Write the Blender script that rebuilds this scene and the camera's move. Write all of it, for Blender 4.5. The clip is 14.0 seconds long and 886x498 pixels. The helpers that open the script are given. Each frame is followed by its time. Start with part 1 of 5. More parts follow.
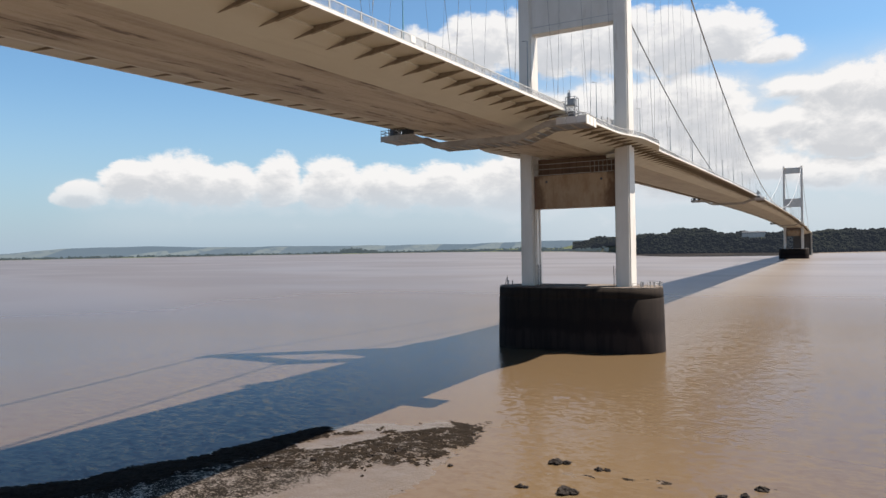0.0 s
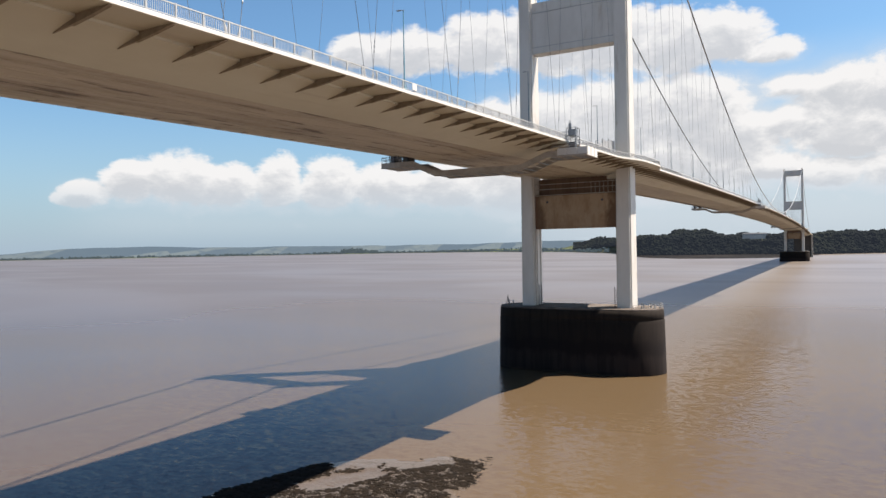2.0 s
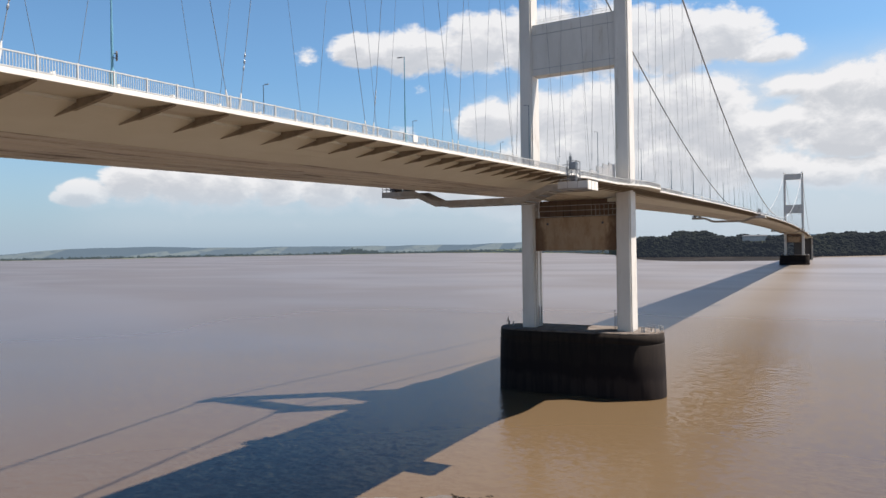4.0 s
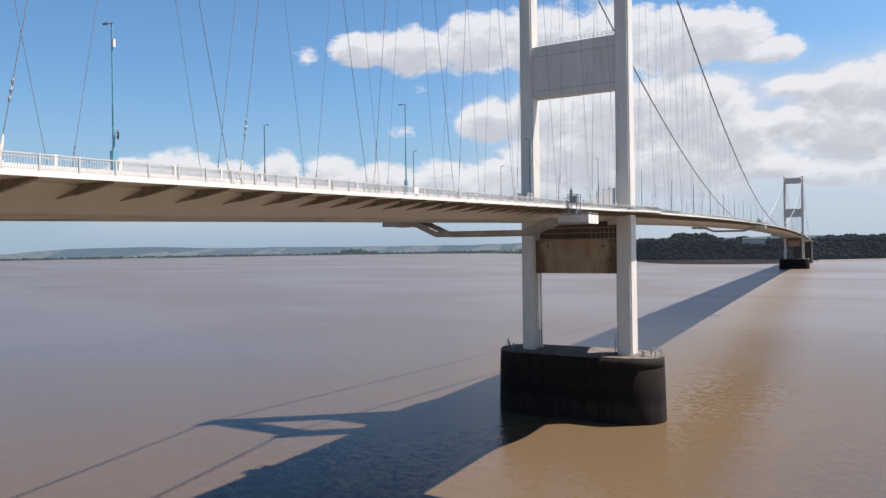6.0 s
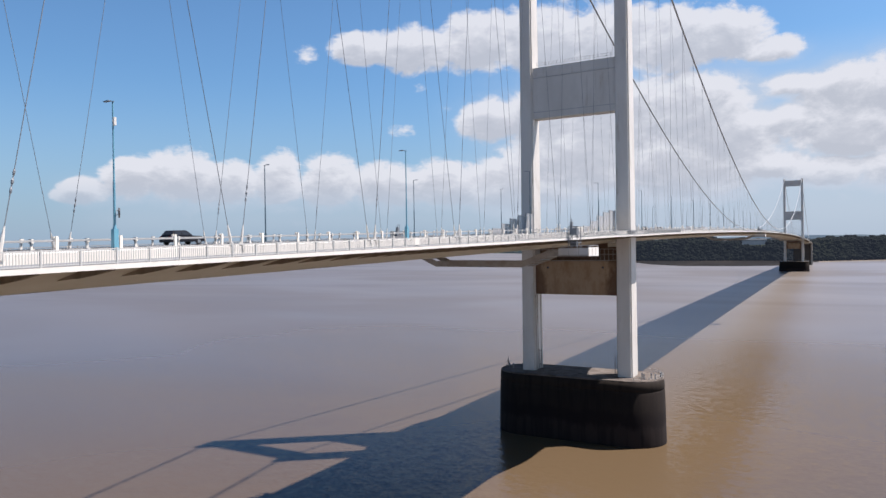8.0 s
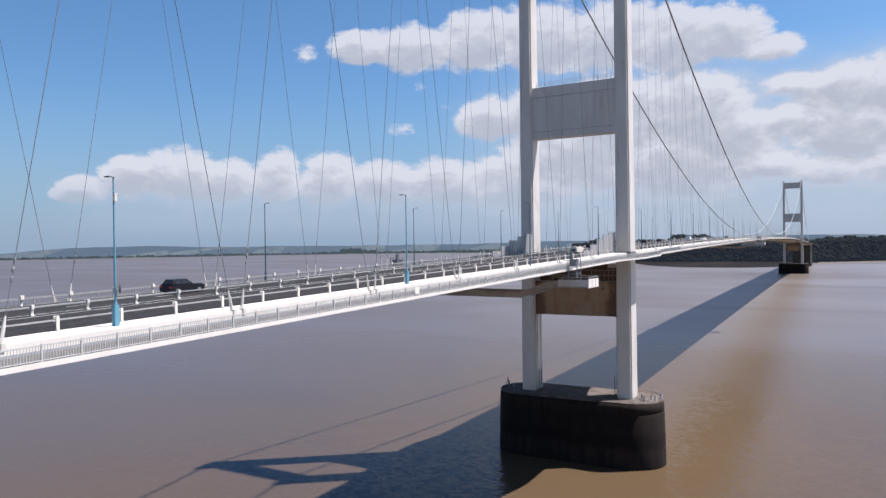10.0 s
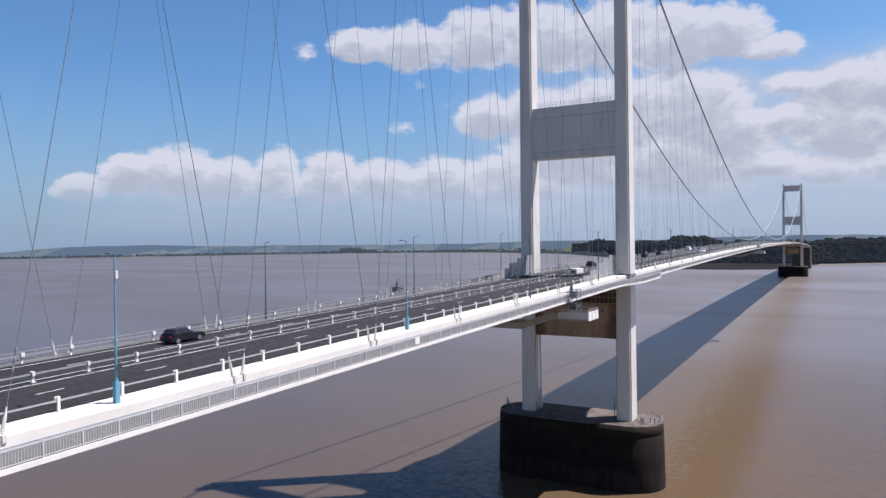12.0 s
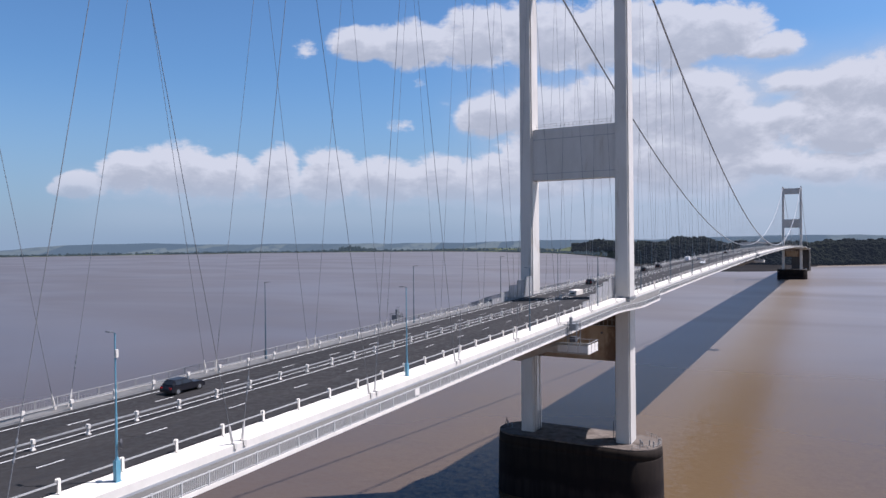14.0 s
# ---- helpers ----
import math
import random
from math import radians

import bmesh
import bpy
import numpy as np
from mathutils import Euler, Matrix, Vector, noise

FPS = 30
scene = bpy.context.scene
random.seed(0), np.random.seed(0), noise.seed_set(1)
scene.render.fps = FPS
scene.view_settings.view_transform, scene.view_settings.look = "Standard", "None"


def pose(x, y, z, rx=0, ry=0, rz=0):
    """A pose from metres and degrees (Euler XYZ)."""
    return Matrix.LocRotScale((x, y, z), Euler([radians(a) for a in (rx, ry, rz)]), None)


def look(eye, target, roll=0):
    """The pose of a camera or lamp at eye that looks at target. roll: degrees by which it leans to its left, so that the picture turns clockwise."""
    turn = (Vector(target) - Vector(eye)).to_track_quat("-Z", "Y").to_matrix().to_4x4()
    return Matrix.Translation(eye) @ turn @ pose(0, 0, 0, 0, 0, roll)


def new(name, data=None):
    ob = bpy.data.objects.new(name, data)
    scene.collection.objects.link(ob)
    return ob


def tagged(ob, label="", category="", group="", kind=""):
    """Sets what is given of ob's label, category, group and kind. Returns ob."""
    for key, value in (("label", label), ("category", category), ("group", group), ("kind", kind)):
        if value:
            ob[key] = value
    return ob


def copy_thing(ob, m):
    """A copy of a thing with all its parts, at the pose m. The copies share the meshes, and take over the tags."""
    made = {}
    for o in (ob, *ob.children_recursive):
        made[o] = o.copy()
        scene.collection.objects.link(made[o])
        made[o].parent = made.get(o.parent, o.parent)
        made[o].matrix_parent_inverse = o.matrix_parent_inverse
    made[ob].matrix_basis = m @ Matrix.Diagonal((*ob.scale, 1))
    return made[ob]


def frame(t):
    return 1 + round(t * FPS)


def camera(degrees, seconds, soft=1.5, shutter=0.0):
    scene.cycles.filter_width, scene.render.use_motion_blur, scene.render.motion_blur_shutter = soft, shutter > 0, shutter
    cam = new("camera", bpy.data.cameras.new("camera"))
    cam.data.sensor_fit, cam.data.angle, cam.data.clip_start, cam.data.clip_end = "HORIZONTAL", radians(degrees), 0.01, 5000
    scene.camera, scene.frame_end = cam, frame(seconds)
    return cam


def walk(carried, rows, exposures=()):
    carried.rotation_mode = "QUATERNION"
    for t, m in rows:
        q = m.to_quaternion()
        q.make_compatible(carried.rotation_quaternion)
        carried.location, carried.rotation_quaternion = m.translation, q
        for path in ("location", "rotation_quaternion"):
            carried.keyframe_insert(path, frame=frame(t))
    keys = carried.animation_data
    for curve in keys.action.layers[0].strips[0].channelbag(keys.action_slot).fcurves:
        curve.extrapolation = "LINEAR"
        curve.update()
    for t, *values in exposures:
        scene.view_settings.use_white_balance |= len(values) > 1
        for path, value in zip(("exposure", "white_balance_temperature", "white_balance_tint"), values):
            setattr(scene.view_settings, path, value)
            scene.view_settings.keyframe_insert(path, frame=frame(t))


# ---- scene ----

# ---------------------------------------------------------------- camera
cam = camera(64.45, 14.0)
RISE = [
    (0.0, 23.95, 89.940, 0.992, 29.196), (0.5, 25.09, 89.926, 0.995, 29.217), (1.0, 26.29, 89.916, 0.994, 29.230),
    (1.5, 27.59, 89.907, 0.995, 29.232), (2.0, 28.93, 89.892, 1.002, 29.232), (2.5, 30.26, 89.873, 1.004, 29.237),
    (3.0, 31.60, 89.862, 0.995, 29.236), (5.5, 38.33, 89.841, 0.884, 29.218), (6.0, 39.66, 89.834, 0.860, 29.217),
    (6.5, 40.98, 89.818, 0.845, 29.214), (7.0, 42.33, 89.795, 0.840, 29.210), (7.5, 43.67, 89.764, 0.843, 29.205),
    (8.0, 44.99, 89.734, 0.843, 29.199), (10.5, 51.47, 89.601, 0.841, 29.143), (11.0, 52.79, 89.577, 0.825, 29.135),
    (11.5, 54.11, 89.547, 0.790, 29.128), (12.0, 55.47, 89.517, 0.747, 29.126), (12.5, 56.85, 89.481, 0.706, 29.121),
    (13.0, 58.19, 89.431, 0.677, 29.115), (13.5, 59.56, 89.393, 0.642, 29.100), (14.0, 60.95, 89.362, 0.601, 29.081),
]
walk(cam, [(t, pose(53.586, -161.2, z, rx, ry, rz)) for t, z, rx, ry, rz in RISE],
     exposures=[(0.0, 1.30, 6900, 14), (3.0, 1.26, 6800, 14), (6.5, 1.13, 6450, 16), (10.5, 0.94, 6080, 19), (14.0, 0.86, 5920, 21)])

# ---------------------------------------------------------------- light
SUN = Vector((61.3, 46.5, 134.0)).normalized()
SUN_EL, SUN_AZ = math.asin(SUN.z), math.atan2(SUN.x, SUN.y)


class Nodes:
    """Short hand for building node trees."""

    def __init__(self, tree):
        self.tree = tree
        tree.nodes.clear()

    def add(self, kind, **sets):
        n = self.tree.nodes.new(kind)
        for k, v in sets.items():
            setattr(n, k, v)
        return n

    def put(self, socket, value):
        if isinstance(value, bpy.types.NodeSocket):
            self.tree.links.new(value, socket)
        elif isinstance(value, (tuple, list)) and len(value) == 3 and socket.type == "RGBA":
            socket.default_value = (*value, 1.0)
        else:
            socket.default_value = value

    def math(self, op, a, b=0.0, c=0.0):
        n = self.add("ShaderNodeMath", operation=op)
        for s, v in zip(n.inputs, (a, b, c)):
            self.put(s, v)
        return n.outputs[0]

    def ramp(self, fac, lo, hi, a=0.0, b=1.0, smooth=True):
        n = self.add("ShaderNodeMapRange", interpolation_type="SMOOTHSTEP" if smooth else "LINEAR", clamp=True)
        for s, v in zip(n.inputs, (fac, lo, hi, a, b)):
            self.put(s, v)
        return n.outputs[0]

    def mix(self, fac, a, b):
        n = self.add("ShaderNodeMix", data_type="RGBA")
        self.put(n.inputs[0], fac)
        self.put(n.inputs[6], a)
        self.put(n.inputs[7], b)
        return n.outputs[2]

    def noise(self, vec, scale, detail=4.0, rough=0.55, distort=0.0):
        n = self.add("ShaderNodeTexNoise")
        if vec is not None:
            self.put(n.inputs["Vector"], vec)
        for k, v in (("Scale", scale), ("Detail", detail), ("Roughness", rough), ("Distortion", distort)):
            n.inputs[k].default_value = v
        return n.outputs[0]

    def scaled(self, vec, s):
        n = self.add("ShaderNodeVectorMath", operation="MULTIPLY")
        self.put(n.inputs[0], vec)
        n.inputs[1].default_value = s
        return n.outputs[0]


def build_sky():
    world = bpy.data.worlds.new("sky")
    scene.world = world
    world.use_nodes = True
    n = Nodes(world.node_tree)
    sky = n.add("ShaderNodeTexSky", sky_type="NISHITA", sun_disc=False, sun_elevation=SUN_EL, sun_rotation=SUN_AZ,
                altitude=10.0, air_density=1.0, dust_density=1.2, ozone_density=1.6)
    way = n.add("ShaderNodeTexCoord").outputs["Generated"]
    sep = n.add("ShaderNodeSeparateXYZ")
    n.put(sep.inputs[0], way)
    # degrees clockwise from the bridge's line, and degrees above the horizon
    az = n.math("MULTIPLY", n.math("ARCTAN2", sep.outputs[0], sep.outputs[1]), 57.2958)
    el = n.math("MULTIPLY", n.math("ARCSINE", sep.outputs[2]), 57.2958)

    def billow(vec):
        """Rounded cauliflower heads at three sizes over soft drifts."""
        warp = n.add("ShaderNodeVectorMath", operation="ADD")
        soft = n.add("ShaderNodeTexNoise")
        n.put(soft.inputs["Vector"], vec)
        soft.inputs["Scale"].default_value = 4.0
        soft.inputs["Detail"].default_value = 3.0
        n.put(warp.inputs[0], vec)
        n.put(warp.inputs[1], n.scaled(soft.outputs["Color"], (0.12, 0.12, 0.0)))
        total = n.math("ADD", n.math("MULTIPLY", n.math("SUBTRACT", n.noise(vec, 2.6, 8.0, 0.68, 0.25), 0.5), 3.0), 0.14)
        for scale, amp in ((3.4, 0.32), (8.0, 0.28), (18.0, 0.14)):
            heads = n.add("ShaderNodeTexVoronoi", feature="SMOOTH_F1")
            n.put(heads.inputs["Vector"], warp.outputs[0])
            heads.inputs["Scale"].default_value = scale
            heads.inputs["Smoothness"].default_value = 0.5
            total = n.math("ADD", total, n.math("MULTIPLY", n.math("SUBTRACT", 0.42, heads.outputs["Distance"]), amp))
        return total

    # heaps of cloud: azimuth, elevation, half width, half height, thickness in the middle
    low_bank = [(-56.2, 4.4, 1.8, 1.0, 1.0), (-57.8, 4.0, 0.9, 0.6, 0.6), (-53.0, 5.4, 2.1, 1.6, 1.1), (-49.5, 5.5, 3.0, 2.0, 1.15), (-46, 5.1, 2.8, 1.7, 1.15),
                (-42.3, 5.5, 2.1, 2.0, 1.15), (-38.2, 5.4, 2.7, 2.0, 1.15), (-33.8, 5.1, 3.2, 1.8, 1.15), (-29, 5.1, 3.6, 1.8, 1.15), (-23, 5.0, 4.5, 2.2, 1.15)]
    high_cloud = [(-39.9, 15.2, 1.5, 1.1, 0.4), (-35.4, 15.6, 2.8, 1.3, 1.15), (-31, 15.6, 3.6, 1.7, 1.15), (-26, 15.9, 3.8, 2.3, 1.15), (-20.5, 15.9, 4.4, 2.6, 1.15),
                  (-15.5, 15.7, 4.4, 2.7, 1.15), (-10.5, 15.2, 4.0, 2.4, 1.15), (-6.8, 15.3, 2.8, 2.0, 1.15), (-4.0, 13.9, 2.6, 0.9, 1.0)]
    middle = [(-25, 10.0, 3.2, 1.7, 1.1), (-21, 10.2, 3.5, 2.2, 1.15), (-15, 10.0, 4.5, 2.8, 1.3), (-9.5, 10.0, 4.2, 2.8, 1.3), (-7, 8.0, 3.4, 2.2, 1.3), (-18, 7, 6, 2.6, 1.3), (-10, 6.2, 6, 2.4, 1.3)]
    right_bank = [(-2.6, 11.2, 2.4, 0.8, 1.0), (1.0, 10.6, 3.2, 1.8, 1.15), (4, 10, 3, 2.7, 1.15), (-2.5, 8.6, 3, 1.2, 1.0), (1.5, 8, 4, 2.0, 1.3), (7, 8, 5, 4, 1.3),
                  (-4.5, 5.6, 3.2, 1.0, 1.1), (-0.5, 5.0, 3.0, 1.0, 1.1), (5, 5, 4, 1.5, 1.1)]
    wisps = [(-32.2, 9.3, 1.9, 1.0, 0.03), (-30.6, 12.6, 1.5, 0.9, -0.05), (-28.8, 11.0, 1.6, 0.9, 0.0)]

    def density(a_in, e_in):
        flat = n.add("ShaderNodeCombineXYZ")
        n.put(flat.inputs[0], n.math("MULTIPLY", a_in, 0.1))
        n.put(flat.inputs[1], n.math("MULTIPLY", e_in, 0.16))
        field = None
        for a, e, ra, re, peak in low_bank + high_cloud + middle + right_bank + wisps:
            dx = n.math("DIVIDE", n.math("SUBTRACT", a_in, float(a)), float(ra))
            dy = n.math("DIVIDE", n.math("SUBTRACT", e_in, float(e)), float(re))
            f = n.math("SUBTRACT", float(peak), n.math("ADD", n.math("MULTIPLY", dx, dx), n.math("MULTIPLY", dy, dy)))
            field = f if field is None else n.math("SMOOTH_MAX", field, f, 0.15)
        return n.math("ADD", n.math("MAXIMUM", field, -1.2), billow(flat.outputs[0]))

    field = density(az, el)
    over = density(n.math("ADD", az, 0.25), n.math("ADD", el, 0.85))
    # the rest of the sky carries broken fair-weather cloud
    far = n.noise(way, 3.2, 6.0, 0.6, 0.1)
    rest = n.math("MULTIPLY", n.math("SUBTRACT", far, 0.76), 6.0)
    side = n.ramp(n.math("ABSOLUTE", n.math("ADD", az, 29.0)), 50.0, 75.0)
    high = n.ramp(el, 28.0, 42.0)
    rest = n.math("SUBTRACT", rest, n.math("MULTIPLY", n.math("SUBTRACT", 1.0, n.math("MAXIMUM", side, high)), 4.0))
    field = n.math("MAXIMUM", field, rest)
    cover = n.ramp(field, -0.16, 0.50)
    # sunlit crowns, greyer where more cloud stands above
    grey = n.math("ADD", n.ramp(over, 0.0, 1.3, 0.0, 0.85), n.math("MULTIPLY", n.math("SUBTRACT", over, field), 0.35))
    white = n.mix(n.ramp(grey, 0.0, 1.0, smooth=False), (0.366, 0.380, 0.387), (0.248, 0.268, 0.288))
    lit = n.mix(n.ramp(el, 1.0, 6.0), (0.215, 0.260, 0.300), white)
    blue = n.add("ShaderNodeMix", data_type="RGBA", blend_type="MULTIPLY")
    blue.inputs[0].default_value = 1.0
    # the blue deepens towards the zenith
    deep = n.mix(n.ramp(el, 15.0, 52.0), (1.0, 1.0, 1.0), (0.36, 0.42, 0.50))
    dome = n.add("ShaderNodeMix", data_type="RGBA", blend_type="MULTIPLY")
    dome.inputs[0].default_value = 1.0
    n.put(dome.inputs[6], sky.outputs[0])
    n.put(dome.inputs[7], deep)
    n.put(blue.inputs[6], dome.outputs[2])
    n.put(blue.inputs[7], (0.0395, 0.0580, 0.0665))
    haze = n.mix(n.ramp(el, -2.0, 14.0, 0.85, 0.0), blue.outputs[2], (0.172, 0.230, 0.290))
    # thin milky veil between and under the larger clouds
    drifts = n.ramp(field, -1.1, 0.2, 0.55, 1.0)
    veil = n.math("MULTIPLY", n.ramp(az, -32.0, -14.0), n.ramp(el, 10.5, 15.5, 0.85, 0.0))
    haze = n.mix(n.math("MULTIPLY", veil, drifts), haze, (0.275, 0.310, 0.340))
    # the low bank dissolves downwards into pale haze
    under = n.math("MULTIPLY", n.ramp(az, -60.0, -52.0), n.math("MULTIPLY", n.ramp(el, 4.6, 6.2, 0.55, 0.0), n.ramp(el, 0.2, 2.4)))
    haze = n.mix(n.math("MULTIPLY", under, drifts), haze, (0.262, 0.300, 0.335))
    out = n.mix(n.math("MULTIPLY", cover, n.ramp(el, 1.0, 5.2, 0.22, 0.97)), haze, lit)
    bg = n.add("ShaderNodeBackground")
    n.put(bg.inputs[0], out)
    bg.inputs[1].default_value = 1.0
    n.put(n.add("ShaderNodeOutputWorld").inputs[0], bg.outputs[0])


build_sky()
sun = new("sun", bpy.data.lights.new("sun", "SUN"))
sun.data.energy, sun.data.angle, sun.data.color = 5.0, radians(0.53), (1.0, 0.95, 0.87)
sun.matrix_world = look(SUN * 400, (0, 0, 0))


# ---------------------------------------------------------------- materials
def material(name, colour, rough=0.6, metal=0.0, second=None, scale=1.0, amount=0.5, stretch=(1, 1, 1), bump=0.0, bump_scale=20.0,
             dirt=None, dirt_scale=0.4, dirt_cut=(0.5, 0.75), dirt_stretch=(1, 1, 1), spec=0.5):
    """A painted, concrete or metal surface: two tones, a stain colour with shapes of its own, and fine relief."""
    m = bpy.data.materials.new(name)
    m.use_nodes = True
    n = Nodes(m.node_tree)
    place = n.add("ShaderNodeTexCoord").outputs["Object"]
    base = colour
    if second:
        tone = n.ramp(n.noise(n.scaled(place, stretch), scale, 6.0, 0.6), 0.35, 0.68, 0.0, amount)
        base = n.mix(tone, colour, second)
    if dirt:
        stain = n.ramp(n.noise(n.scaled(place, dirt_stretch), dirt_scale, 7.0, 0.62, 0.2), dirt_cut[0], dirt_cut[1])
        base = n.mix(stain, base, dirt)
    p = n.add("ShaderNodeBsdfPrincipled")
    n.put(p.inputs["Base Color"], base)
    n.put(p.inputs["Roughness"], n.ramp(n.noise(place, scale * 3.0, 3.0), 0.3, 0.7, rough * 0.85, min(1.0, rough * 1.15)))
    p.inputs["Metallic"].default_value = metal
    p.inputs["Specular IOR Level"].default_value = spec
    if bump:
        b = n.add("ShaderNodeBump")
        b.inputs["Strength"].default_value = bump
        b.inputs["Distance"].default_value = 0.05
        n.put(b.inputs["Height"], n.noise(place, bump_scale, 4.0))
        n.put(p.inputs["Normal"], b.outputs[0])
    n.put(n.add("ShaderNodeOutputMaterial").inputs[0], p.outputs[0])
    return m


def water_material():
    m = bpy.data.materials.new("silty_water")
    m.use_nodes = True
    n = Nodes(m.node_tree)
    place = n.add("ShaderNodeNewGeometry").outputs["Position"]
    drift = n.noise(n.scaled(place, (0.35, 1.0, 1.0)), 0.012, 4.0, 0.6, 0.4)
    sep = n.add("ShaderNodeSeparateXYZ")
    n.put(sep.inputs[0], place)
    # body colour: an ochre band along the bridge, greyer brown elsewhere
    across = n.math("ADD", sep.outputs[0], n.math("MULTIPLY", n.math("SUBTRACT", drift, 0.5), 50.0))
    ochre_band = n.math("MULTIPLY", n.ramp(across, -45.0, 5.0), n.ramp(across, 22.0, 85.0, 1.0, 0.0))
    grey_body = n.mix(n.ramp(drift, 0.35, 0.7), (0.080, 0.057, 0.038), (0.072, 0.054, 0.041))
    silt = n.mix(n.math("MULTIPLY", ochre_band, 0.75), grey_body, (0.098, 0.065, 0.033))
    # out on the river the ripples are too fine to see singly: calmer relief, rougher gloss
    reach = n.math("SQRT", n.math("ADD", n.math("POWER", n.math("SUBTRACT", sep.outputs[0], 30.0), 2.0), n.math("POWER", n.math("ADD", sep.outputs[1], 110.0), 2.0)))
    open_water = n.ramp(reach, 60.0, 420.0)
    # wind lanes and calmer slicks
    lanes = n.noise(n.scaled(place, (0.5, 1.0, 1.0)), 0.006, 3.0, 0.5, 0.6)

    def waves(turn, stretch, scale, detail, slope):
        """Slopes of one train of ripples."""
        m = n.add("ShaderNodeMapping")
        n.put(m.inputs["Vector"], place)
        m.inputs["Rotation"].default_value = (0.0, 0.0, radians(turn))
        m.inputs["Scale"].default_value = (stretch, 1.0, 1.0)
        tex = n.add("ShaderNodeTexNoise")
        n.put(tex.inputs["Vector"], m.outputs[0])
        for k, v in (("Scale", scale), ("Detail", detail), ("Roughness", 0.55), ("Distortion", 0.15)):
            tex.inputs[k].default_value = v
        off = n.add("ShaderNodeVectorMath", operation="SUBTRACT")
        n.put(off.inputs[0], tex.outputs["Color"])
        off.inputs[1].default_value = (0.5, 0.5, 0.5)
        return n.scaled(off.outputs[0], (slope, slope, 0.0))

    trains = None
    for train in (waves(33, 0.55, 0.9, 3.0, 0.33), waves(-17, 0.6, 2.4, 2.0, 0.32)):
        if trains is None:
            trains = train
            continue
        add = n.add("ShaderNodeVectorMath", operation="ADD")
        n.put(add.inputs[0], trains)
        n.put(add.inputs[1], train)
        trains = add.outputs[0]
    calm = n.add("ShaderNodeVectorMath", operation="SCALE")
    n.put(calm.inputs[0], trains)
    n.put(calm.inputs["Scale"], n.math("MULTIPLY", n.ramp(open_water, 0.0, 1.0, 1.0, 0.16, smooth=False), n.ramp(lanes, 0.35, 0.65, 0.75, 1.1)))
    tilt = (0.0, 0.0, 1.0)
    for train in (calm.outputs[0], waves(61, 0.7, 0.03, 3.0, 0.02)):
        add = n.add("ShaderNodeVectorMath", operation="ADD")
        n.put(add.inputs[0], tilt)
        n.put(add.inputs[1], train)
        tilt = add.outputs[0]
    unit = n.add("ShaderNodeVectorMath", operation="NORMALIZE")
    n.put(unit.inputs[0], tilt)
    body = n.add("ShaderNodeBsdfDiffuse")
    n.put(body.inputs["Color"], silt)
    gloss = n.add("ShaderNodeBsdfGlossy")
    n.put(gloss.inputs["Color"], (0.68, 0.735, 0.82))
    n.put(gloss.inputs["Roughness"], n.math("ADD", n.ramp(lanes, 0.35, 0.65, 0.11, 0.16), n.math("MULTIPLY", open_water, 0.18)))
    n.put(gloss.inputs["Normal"], unit.outputs[0])
    edge = n.add("ShaderNodeFresnel")
    edge.inputs["IOR"].default_value = 1.33
    both_ways = n.add("ShaderNodeMixShader")
    n.put(both_ways.inputs[0], n.math("MULTIPLY", n.math("MINIMUM", n.math("MULTIPLY", edge.outputs[0], 0.86), 0.39), n.ramp(lanes, 0.36, 0.66, 0.92, 1.10)))
    n.put(both_ways.inputs[1], body.outputs[0])
    n.put(both_ways.inputs[2], gloss.outputs[0])
    n.put(n.add("ShaderNodeOutputMaterial").inputs[0], both_ways.outputs[0])
    return m


WATER = water_material()
PAINT = material("grey_white_bridge_paint", (0.56, 0.53, 0.485), 0.5, second=(0.47, 0.44, 0.395), scale=0.25, amount=0.8, stretch=(1, 1, 0.3), dirt=(0.33, 0.265, 0.19),
                 dirt_scale=0.5, dirt_cut=(0.57, 0.80), dirt_stretch=(1, 1, 0.25))
SOFFIT = material("cream_girder_paint", (0.52, 0.48, 0.375), 0.55, second=(0.45, 0.405, 0.31), scale=0.12, amount=0.7, stretch=(1, 0.3, 1),
                  dirt=(0.40, 0.34, 0.26), dirt_scale=0.5, dirt_cut=(0.56, 0.74), dirt_stretch=(1.0, 0.06, 1.0))
BOTTOM = material("streaked_bottom_plate", (0.45, 0.39, 0.295), 0.6, second=(0.30, 0.24, 0.17), scale=0.5, amount=0.9, stretch=(1, 0.10, 1),
                  dirt=(0.12, 0.083, 0.053), dirt_scale=0.75, dirt_cut=(0.55, 0.66), dirt_stretch=(1.0, 0.13, 1.0))
CLEANER = material("dusty_bottom_plate", (0.48, 0.43, 0.33), 0.6, second=(0.38, 0.325, 0.245), scale=0.2, amount=0.8, stretch=(1, 0.15, 1))
# brackets are coloured much darker than the girder they hang from
BRACKET = material("dark_brown_bracket", (0.25, 0.20, 0.145), 0.7, spec=0.2, second=(0.17, 0.13, 0.09), scale=0.8, amount=0.8)


